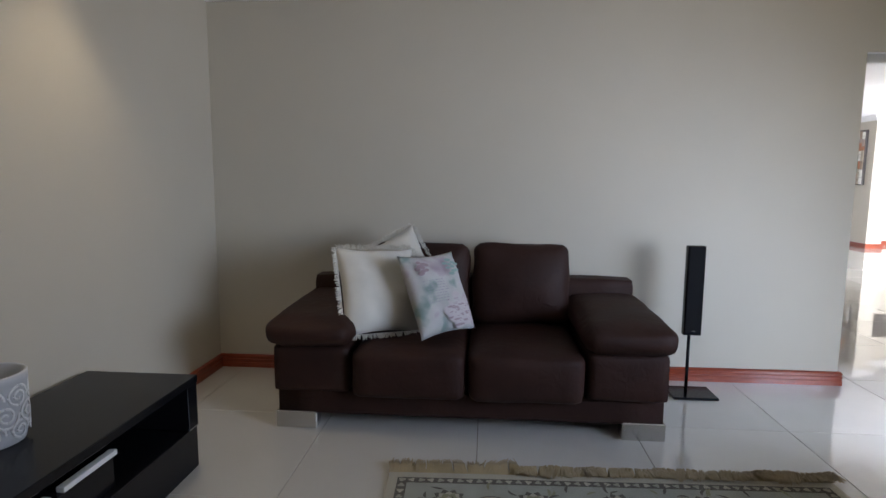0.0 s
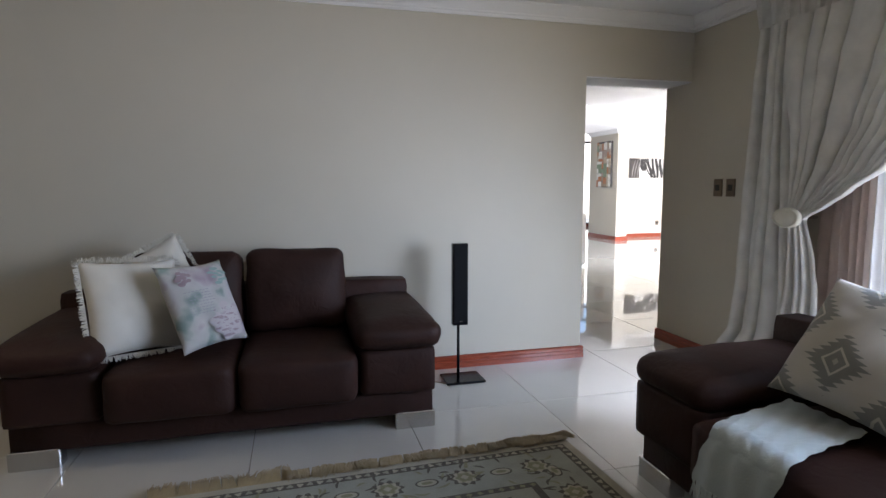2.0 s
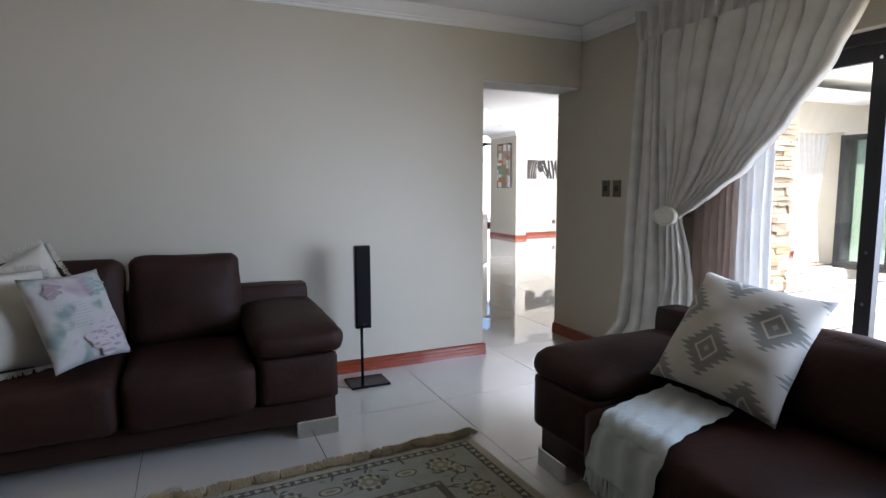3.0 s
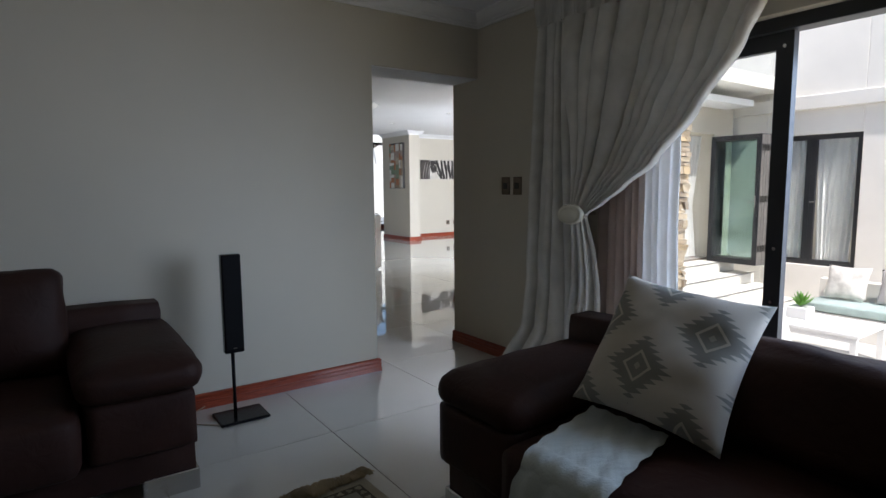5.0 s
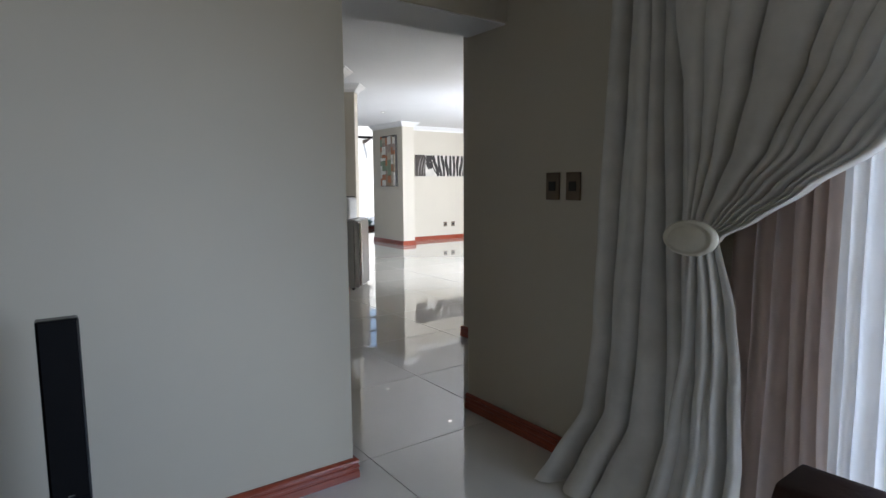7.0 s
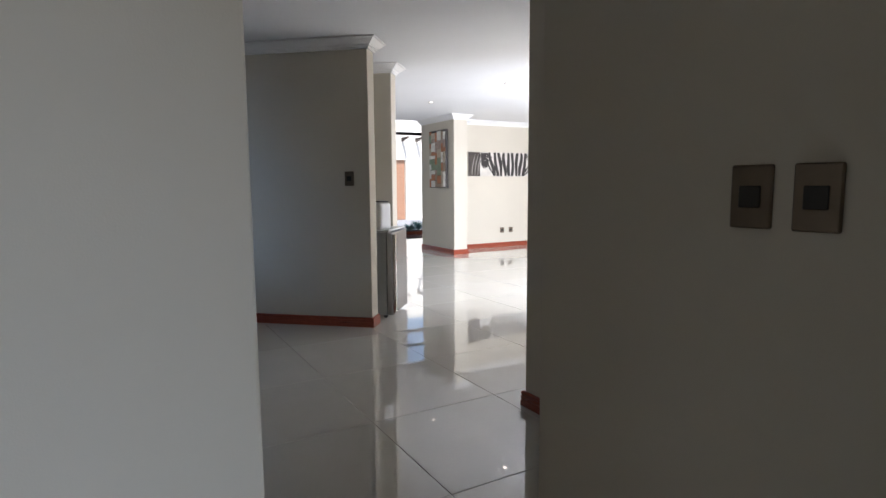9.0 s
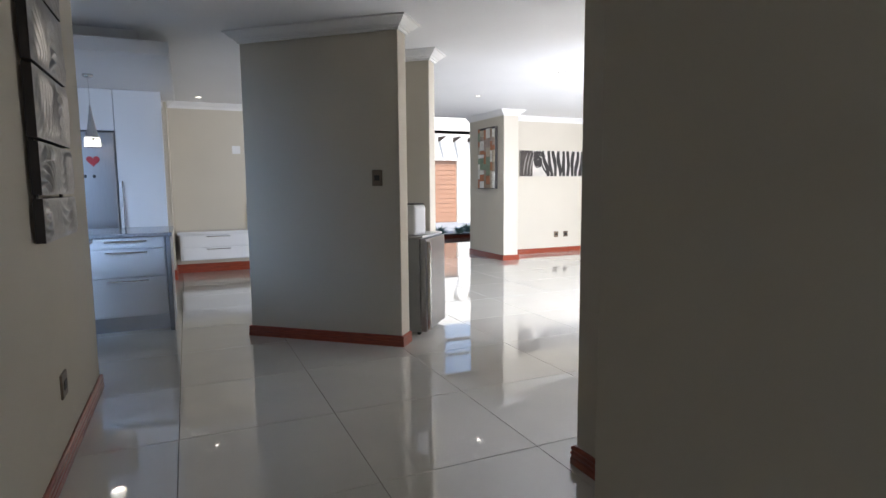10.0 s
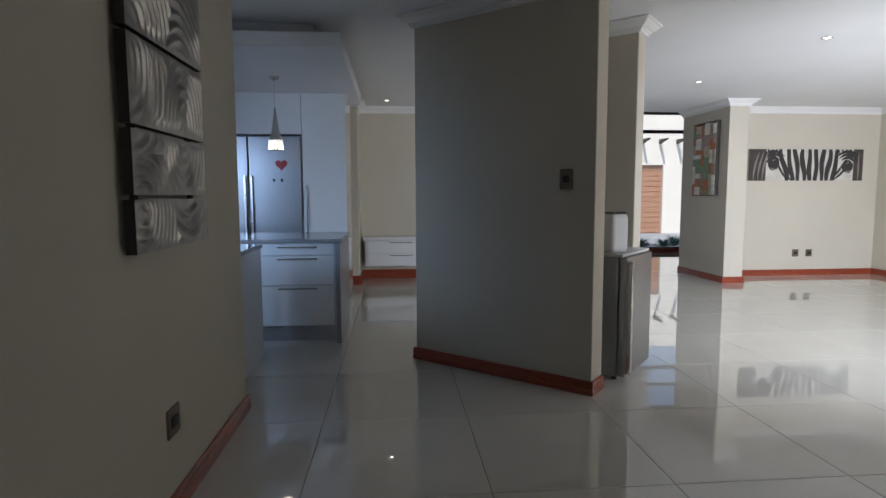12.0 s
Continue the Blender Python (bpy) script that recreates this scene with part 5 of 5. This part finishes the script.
pend = thing("pendant_lamp", "chrome cone pendant with a perforated glowing rim", "lamp", (-0.52, 5.65, 0))
bm = lathe([(0.045, 2.30), (0.045, 2.290), (0.03, 2.275), (0.006, 2.268)], 20)
part("ceiling_cap", bm, CHROME, pend, smooth=True)
bm = bmesh.new()
cyl(bm, 0, 0, 2.02, 2.28, 0.0015, seg=6)
part("wire", bm, CHROME, pend)
bm = lathe([(0.006, 2.03), (0.018, 1.93), (0.040, 1.80), (0.056, 1.752), (0.057, 1.748)], 24, cap=False)
part("cone", bm, CHROME, pend, smooth=True)
bm = bmesh.new()
for k in range(5):
    z = 1.66 + k * 0.018
    r = 0.064 - 0.0012 * k
    for i in range(14):
        a = 2 * math.pi * (i + 0.5 * (k % 2)) / 14
        m = Matrix.Translation((r * math.cos(a), r * math.sin(a), z)) @ Matrix.Rotation(a, 4, "Z")
        bmesh.ops.create_cube(bm, size=1, matrix=m @ Matrix.Diagonal((0.003, 0.014, 0.009, 1)))
part("lit_perforations", bm, lamp_mat("pendant_glow", (1.0, 0.93, 0.78), 5.0), pend, "glowing perforations")
bm = lathe([(0.058, 1.75), (0.061, 1.735), (0.0635, 1.655), (0.0600, 1.652), (0.055, 1.745)], 28, cap=False)
part("rim", bm, CHROME, pend, smooth=True)
bm = lathe([(0.0001, 1.668), (0.058, 1.668)], 24, cap=False)
part("diffuser", bm, lamp_mat("pendant_bulb", (1.0, 0.92, 0.78), 9.0), pend, "glowing diffuser")

cons = thing("floating_cabinet", "white gloss wall-hung cabinet with two long drawers", "cabinet", (1.15, 8.85, 0))
part("body", boxes((-1.03, -0.38, 0.225, 0.95, -0.002, 0.60), bevel=0.002), GLOSSW, cons)
part("top_panel", boxes((-1.06, -0.42, 0.603, 0.97, -0.002, 0.645), bevel=0.003), GLOSSW, cons)
for x0, x1 in ((-1.0, -0.03), (-0.025, 0.93)):
    drawer_front(cons, x0, x1, -0.382, 0.235, 0.41)
    drawer_front(cons, x0, x1, -0.382, 0.42, 0.595)
vase = thing("yellow_vase", "tall tapered yellow vase on the white cabinet", "vase", (1.24, 8.66, 0.645))
bm = lathe([(0.045, 0.0), (0.052, 0.01), (0.060, 0.15), (0.052, 0.35), (0.040, 0.47), (0.046, 0.50), (0.036, 0.50), (0.03, 0.40)], 28)
part("body", bm, paint("yellow_glaze", (0.72, 0.60, 0.03), 0.25, 0.05, 8, 0.0), vase, smooth=True)
for x in (0.97, 1.23):
    s = thing("wall_outlet", "white blank outlet plate on the back wall", "socket", (x, 8.85, 1.85), -90, "outlet plates")
    part("plate", boxes((0, -0.06, -0.06, 0.010, 0.06, 0.06), bevel=0.003), WHITEPL, s)

LAMPG = lamp_mat("downlight_glow", (1.0, 0.93, 0.82), 7.0)
for x, y, z in ((0.46, 8.25, HALL_TOP), (4.13, 4.9, HALL_TOP), (4.05, 6.75, HALL_TOP), (7.0, 6.6, HALL_TOP), (0.95, 2.2, HALL_TOP), (2.6, 6.2, HALL_TOP), (-3.66, -1.35, LOUNGE_TOP)):
    d = thing("downlight", "small round recessed ceiling downlight with a chrome rim", "downlight", (x, y, z), 0, "recessed downlights")
    bm = lathe([(0.030, -0.001), (0.045, -0.001), (0.046, -0.005), (0.040, -0.008), (0.030, -0.004)], 24, cap=False)
    part("rim", bm, CHROME, d, smooth=True)
    bm = lathe([(0.0001, -0.0025), (0.030, -0.0025)], 20, cap=False)
    part("bulb", bm, LAMPG, d, "lit bulb")

# entrance glazing
win = thing("window_1", "tall dark-framed entrance glazing with a mahogany sill", "window", (5.7, 12.1, 0))
win["kind"] = "structure"
bm = boxes((-2.5, -0.03, 0.08, -2.44, 0.03, 3.5), (2.44, -0.03, 0.08, 2.5, 0.03, 3.5), (-2.44, -0.03, 2.92, 2.44, 0.03, 2.98), (-2.44, -0.03, 2.53, 2.44, 0.03, 2.60), (-2.44, -0.03, 0.08, 2.44, 0.03, 0.11), (-2.44, -0.03, 3.44, 2.44, 0.03, 3.5), (-0.9, -0.03, 0.11, -0.85, 0.03, 2.53))
part("window_frame", bm, ALU, win)
part("window_sill", boxes((-2.5, -0.06, 0.0, 2.5, 0.05, 0.078), bevel=0.004), MAHOG, win, "red mahogany sill board")
for a in ((-2.44, 0.11, -0.9, 2.53), (-0.85, 0.11, 2.44, 2.53), (-2.44, 2.60, 2.44, 2.92), (-2.44, 2.98, 2.44, 3.44)):
    part("pane", boxes((a[0], -0.003, a[1], a[2], 0.003, a[3])), PANE, win).visible_shadow = False

# ---- outside the entrance ----
structure("pavement_drive", boxes((-12, 12.2, -0.30, 30, 45, -0.10)), paint("blue_grey_paving", (0.33, 0.35, 0.38), 0.8, 0.1, 2, 0.2), "blue-grey paved drive", "pavement")
gar = thing("garage", "white plastered garage with a slatted cedar door", "building", (10.0, 19.2, -0.10))
part("wall", boxes((-6.0, 0.0, 0.0, -3.0, 0.3, 4.2), (-3.0, 0.0, 2.35, -0.25, 0.3, 4.2), (-0.25, 0.0, 0.0, 6.0, 0.3, 4.2)), EXTW, gar)
CEDAR = wood("cedar", (0.50, 0.28, 0.18), (0.36, 0.19, 0.12), 0.5, 4, (1, 1, 12), 0.1)
gd = part("garage_door", boxes((-3.0, 0.14, 0.0, -0.25, 0.18, 2.35)), CEDAR, gar, "slatted cedar sectional door")
for k in range(13):
    part("slat", boxes((-2.98, 0.10, 0.02 + k * 0.178, -0.27, 0.138, 0.02 + k * 0.178 + 0.166), bevel=0.006), CEDAR, gd)
perg = thing("pergola", "dark timber outrigger beams under the garage eave", "pergola", (8.9, 19.2, 2.95))
BEAM = wood("dark_beam", (0.07, 0.05, 0.04), (0.03, 0.022, 0.02), 0.7, 4, (1, 10, 1), 0)
for k in range(9):
    x = -2.4 + 0.62 * k
    bm = boxes((x - 0.04, -0.55, 0.0, x + 0.04, 0.02, 0.16))
    for v in bm.verts:
        if v.co.y < -0.4 and v.co.z < 0.1:
            v.co.z += 0.13
    part("beam", bm, BEAM, perg)
LEAFG = paint("agave_green", (0.085, 0.19, 0.15), 0.55, 0.25, 5, 0.1)
for x, y, r in ((6.15, 13.6, 0.33), (6.65, 13.9, 0.36), (7.15, 13.7, 0.34), (7.6, 14.1, 0.36)):
    ag = thing("agave", "low blue-green succulent in the entrance bed", "plant", (x, y, -0.06), 0, "entrance succulents")
    rnd = random.Random(int(x * 100))
    bm = bmesh.new()
    for k in range(46):
        a = k * 2.4
        ln = r * rnd.uniform(0.7, 1.1)
        el = radians(rnd.uniform(15, 75))
        w = 0.035
        prev = None
        for i in range(6):
            t = i / 5
            d = ln * t
            e = el * (1 - 0.3 * t)
            p = Vector((d * math.cos(e) * math.cos(a), d * math.cos(e) * math.sin(a), d * math.sin(e)))
            s = Vector((-math.sin(a), math.cos(a), 0)) * w * (1 - t) ** 0.6 * (0.5 + t if t < 0.5 else 1)
            q = [bm.verts.new(p + s), bm.verts.new(p - s), bm.verts.new(p + Vector((0, 0, -0.012 * (1 - t))))]
            if prev:
                for z in range(3):
                    bm.faces.new((prev[z], prev[(z + 1) % 3], q[(z + 1) % 3], q[z]))
            prev = q
    part("rosette", bm, LEAFG, ag)
bed = bmesh.new()
rnd = random.Random(5)
for k in range(60):
    p = Vector((rnd.uniform(5.6, 8.2), rnd.uniform(13.2, 14.6), -0.10))
    bmesh.ops.create_icosphere(bed, subdivisions=1, radius=rnd.uniform(0.05, 0.12), matrix=Matrix.Translation(p) @ Matrix.Diagonal((1, 1.2, 0.7, 1)))
for v in bed.verts:
    v.co += noise.noise_vector(v.co * 9) * 0.02
tagged(obj("garden_stones", bed, paint("pale_boulders", (0.50, 0.47, 0.43), 0.9, 0.2, 6, 0.4), smooth=False), "pale rounded stones in the entrance bed", "stones", "", "stuff")

# ---- courtyard seen through the patio door ----
structure("pavement_terrace", boxes((1.15, -7.4, -0.72, 2.3, -1.1, -0.03)), PAVE, "pale tiled terrace beside the patio door", "pavement")
steps = thing("garden_steps", "white tiled steps down into the courtyard", "steps", (5.9, 2.0, 0))
for k in range(4):
    y1 = 0.0 - 0.34 * k
    part("step", boxes((-1.9, y1 - 0.34, -0.72, 1.9, y1 - 0.002, -0.03 - 0.17 * k), bevel=0.004), EXTW, steps)
    part("nosing", boxes((-1.9, y1 - 0.352, -0.036 - 0.17 * k, 1.9, y1 - 0.342, -0.028 - 0.17 * k)), ALU, steps, "dark metal nosing")
fac = thing("courtyard_house", "white plastered house wing with dark framed glazed doors", "building", (8.3, 2.0, -0.72), -90)
# local x runs away along the wall, local y into it
part("wall", boxes((-0.5, 0.0, 0, 0.54, 0.3, 5.0), (0.54, 0.0, 0, 1.92, 0.3, 0.66), (0.54, 0.0, 2.75, 1.92, 0.3, 5.0), (1.92, 0.0, 0, 9.0, 0.3, 5.0), bevel=0.01), EXTW, fac)
part("eave", boxes((-0.5, -0.10, 3.14, 9.0, -0.002, 3.36), bevel=0.01), EXTW, fac, "white plastered eave")
part("inner_wall", boxes((0.2, 1.2, 0, 2.6, 1.3, 3.0)), WALL, fac)
for x0, x1 in ((0.54, 1.21), (1.212, 1.92)):
    w = part("window", boxes((x0, 0.06, 0.66, x0 + 0.075, 0.12, 2.75), (x1 - 0.075, 0.06, 0.66, x1, 0.12, 2.75), (x0 + 0.075, 0.06, 2.67, x1 - 0.075, 0.12, 2.75), (x0 + 0.075, 0.06, 0.66, x1 - 0.075, 0.12, 0.75)), ALU, fac, "dark aluminium door leaf")
    part("pane", boxes((x0 + 0.075, 0.087, 0.75, x1 - 0.075, 0.092, 2.67)), PANE, w).visible_shadow = False
part("handle", boxes((1.235, 0.02, 1.66, 1.25, 0.055, 1.69), (1.235, 0.01, 1.675, 1.36, 0.022, 1.69), bevel=0.003), CHROME, fac, "steel lever handle")
NETTING = cloth("white_net_curtain", (0.86, 0.86, 0.85), 0.9, 0.04, 400, 0.2, 0.3, 0.2)
for x0, x1, k in ((0.56, 1.17, 0.12), (1.25, 1.90, 0.30)):
    part("net_curtain", sheet(90, 24, lambda u, v: (x0 + (x1 - x0) * (u * (1 - k * (1 - v)) + k * (1 - v) * 0.35), 0.165 + 0.035 * math.sin(2 * math.pi * (7 * u + 0.5 * math.sin(5 * u + v))) * (0.6 + 0.4 * math.sin(9 * u)), 0.68 + 2.02 * v)), NETTING, fac, "white gathered net curtain", smooth=True)

fold = thing("folding_door", "dark framed folding door leaves standing open", "door", (7.30, 1.87, -0.03), -90)
for k in range(4):
    bm = bmesh.new()
    y = 0.083 * k
    for a in ((0, 0, 0.075, 2.06), (0.735, 0, 0.81, 2.06), (0.075, 0, 0.735, 0.09), (0.075, 1.98, 0.735, 2.06)):
        box(bm, a[0], y, a[1], a[2], y + 0.076, a[3])
    lf = part("leaf", bm, ALU, fold)
    part("pane", boxes((0.075, y + 0.027, 0.09, 0.735, y + 0.033, 1.98)), TPANE, lf).visible_shadow = False
    part("edge_seal", boxes((0.8105, y + 0.003, 0.01, 0.816, y + 0.073, 2.05)), paint("grey_edge_seal", (0.17, 0.155, 0.145), 0.6), lf, "grey leaf edge")
    for z in (0.22, 1.0, 1.80):
        part("hinge", boxes((0.8165, y + 0.012, z, 0.828, y + 0.048, z + 0.10)), DARKPL, lf, "dark hinge")
part("handle", boxes((0.755, -0.05, 0.93, 0.775, 0.0, 1.10), (0.65, -0.05, 1.0, 0.775, -0.035, 1.015), bevel=0.003), CHROME, fold)
HDR = cloth("white_drape", (0.70, 0.68, 0.64), 0.9, 0.05, 400, 0.2, 0.3, 0.25)
dr = thing("drape", "white drape tied back inside the open folding door", "curtain", (7.10, 2.16, 0))


def drape_pt(u, v):
    w = 0.30 + 0.75 * abs(v - 0.42)
    return (-w / 2 + w * u, 0.03 * math.sin(2 * math.pi * 6 * u), 0.02 + 2.05 * v)


part("cloth", sheet(60, 30, drape_pt), HDR, dr, smooth=True)

LEDGE = [paint("ledge_stone_%d" % i, c, 0.85, 0.2, 9, 0.6, 90) for i, c in enumerate(((0.55, 0.42, 0.26), (0.46, 0.37, 0.27), (0.58, 0.48, 0.35), (0.36, 0.29, 0.22)))]
pier = thing("stone_pier", "ledge-stone clad pier beside the patio door", "pier", (1.16, -1.08, -0.72))
part("core", boxes((0, 0.03, 0, 0.72, 0.45, 3.4)), paint("mortar", (0.20, 0.17, 0.14), 0.95, 0.2, 10, 0.4), pier)
rnd = random.Random(9)
z = 0.0
while z < 3.38:
    h = rnd.choice((0.028, 0.034, 0.042, 0.055))
    x = 0.0
    while x < 0.70:
        w = min(rnd.uniform(0.09, 0.26), 0.735 - x)
        bm = boxes((x + 0.002, rnd.uniform(-0.012, 0.012), z + 0.002, x + w - 0.002, 0.06, z + h - 0.002))
        for v in bm.verts:
            if v.co.y < 0.03:
                v.co += Vector((rnd.uniform(-0.004, 0.004), rnd.uniform(-0.01, 0.01), rnd.uniform(-0.003, 0.003)))
        part("ledge_stone", bm, rnd.choice(LEDGE), pier)
        x += w
    z += h

ben = thing("garden_bench", "white built-in bench with a mint seat pad", "bench", (6.4, 0.0, -0.72))
part("base", boxes((0, -3.2, 0, 0.62, 0.0, 0.30), bevel=0.006), EXTW, ben)
bm = bmesh.new()
softbox(bm, (0.30, -1.6, 0.365), (0.62, 3.18, 0.12), 0.03, (0, 0, 0.01), wrinkle=0.002)
part("seat_pad", bm, cloth("mint_canvas", (0.45, 0.56, 0.53)), ben, "pale mint seat pad", smooth=True)
part("back_wall", boxes((0.63, -3.2, 0, 0.80, 0.05, 0.66), bevel=0.006), EXTW, ben)
PRINT = cloth("printed_linen", (0.68, 0.65, 0.60), 0.9, 0.25, 300)
MAUVE = cloth("mauve_linen", (0.52, 0.47, 0.47), 0.9)
for y, mt, lb in ((-0.35, PRINT, "cream printed linen cushion on the garden bench"), (-0.95, MAUVE, "mauve linen cushion on the garden bench"), (-1.6, PRINT, "cream printed linen cushion on the garden bench")):
    q = new("cushion")
    q.matrix_world = basis((6.4 + 0.45, y, -0.72 + 0.66), (0, -1, 0), (0.35, 0, 0.9))
    tagged(q, lb, "cushion", "bench cushions")
    part("cover", pillow_bm(0.5, 0.46, 0.16, 14), mt, q, smooth=True)
tab = thing("garden_table", "low white slatted garden table", "table", (5.35, -0.55, -0.72))
for k in range(7):
    part("slat", boxes((-0.42 + k * 0.122, -0.6, 0.38, -0.42 + k * 0.122 + 0.108, 0.6, 0.41), bevel=0.003), WHITEPL, tab)
for x in (-0.38, 0.38):
    part("rail", boxes((x - 0.03, -0.58, 0.32, x + 0.03, 0.58, 0.378)), WHITEPL, tab)
    for y in (-0.55, 0.55):
        part("leg", boxes((x - 0.03, y - 0.03, 0, x + 0.03, y + 0.03, 0.318)), WHITEPL, tab)
pp = thing("potted_plant", "small green plant in a printed white box", "plant", (5.40, -0.40, -0.31))
part("pot", boxes((-0.11, -0.11, 0, 0.11, 0.11, 0.13), bevel=0.005), WHITEPL, pp)
bm = bmesh.new()
rnd = random.Random(2)
for k in range(40):
    a, el, ln = rnd.uniform(0, 6.28), rnd.uniform(0.3, 1.4), rnd.uniform(0.10, 0.22)
    d = Vector((math.cos(a) * math.cos(el), math.sin(a) * math.cos(el), math.sin(el)))
    s = Vector((-math.sin(a), math.cos(a), 0)) * 0.02
    b0 = Vector((0, 0, 0.13))
    vs = [bm.verts.new(b0), bm.verts.new(b0 + d * ln * 0.6 + s), bm.verts.new(b0 + d * ln), bm.verts.new(b0 + d * ln * 0.6 - s)]
    bm.faces.new(vs)
part("leaves", bm, paint("bright_leaf", (0.13, 0.30, 0.05), 0.5, 0.3, 9, 0.1), pp)
dog = thing("white_ornament", "white openwork ornament beyond the sofa", "ornament", (2.2, -1.55, -0.03))
bm = lathe([(0.10, 0.0), (0.12, 0.05), (0.11, 0.25), (0.06, 0.42), (0.02, 0.52)], 16)
part("body", bm, WHITEPL, dog, smooth=True)


# ---- floor tiles, last ----
floor_slab = structure("floor", boxes((-4.3, -7.2, -0.72, 1.1, 0.0, -0.006), (-3.75, 0.0, -0.72, 1.79, 9.0, -0.006), (1.79, 1.35, -0.72, 3.4, 9.0, -0.006), (3.4, 2.0, -0.72, 8.3, 9.0, -0.006), (3.05, 9.0, -0.72, 8.35, 12.15, -0.006)), GROUT, "polished cream porcelain tile floor with thin dark joints", "floor")
ROOMS = [(-4.05, -7.05, 1.0, 0.10), (-3.6, 0.10, 1.731, 8.9), (1.731, 0.2, 1.79, 1.45), (1.731, 1.45, 3.325, 8.9), (3.325, 2.05, 8.0, 8.9), (3.1, 8.9, 8.25, 12.1)]
TX, TY, TSX, TSY, GAP = 0.137, 0.10, 0.797, 0.83, 0.003
full_tile = None


def tile_mesh(w, h):
    bm = boxes((-w / 2, -h / 2, -0.006, w / 2, h / 2, 0.0), bevel=0.0012)
    me = bpy.data.meshes.new("tile")
    bm.to_mesh(me)
    bm.free()
    me.materials.append(TILE)
    return me


for rx0, ry0, rx1, ry1 in ROOMS:
    i0, i1 = math.floor((rx0 - TX) / TSX), math.ceil((rx1 - TX) / TSX)
    j0, j1 = math.floor((ry0 - TY) / TSY), math.ceil((ry1 - TY) / TSY)
    for i in range(i0, i1):
        for j in range(j0, j1):
            x0, x1 = max(rx0, TX + i * TSX), min(rx1, TX + (i + 1) * TSX)
            y0, y1 = max(ry0, TY + j * TSY), min(ry1, TY + (j + 1) * TSY)
            if x1 - x0 < 0.02 or y1 - y0 < 0.02:
                continue
            w, h = x1 - x0 - GAP, y1 - y0 - GAP
            if abs(w - TSX + GAP) < 1e-4 and abs(h - TSY + GAP) < 1e-4:
                full_tile = full_tile or tile_mesh(w, h)
                me = full_tile
            else:
                me = tile_mesh(w, h)
            t = new("tile", me)
            t.parent = floor_slab
            t.matrix_world = Matrix.Translation(((x0 + x1) / 2, (y0 + y1) / 2, 0))
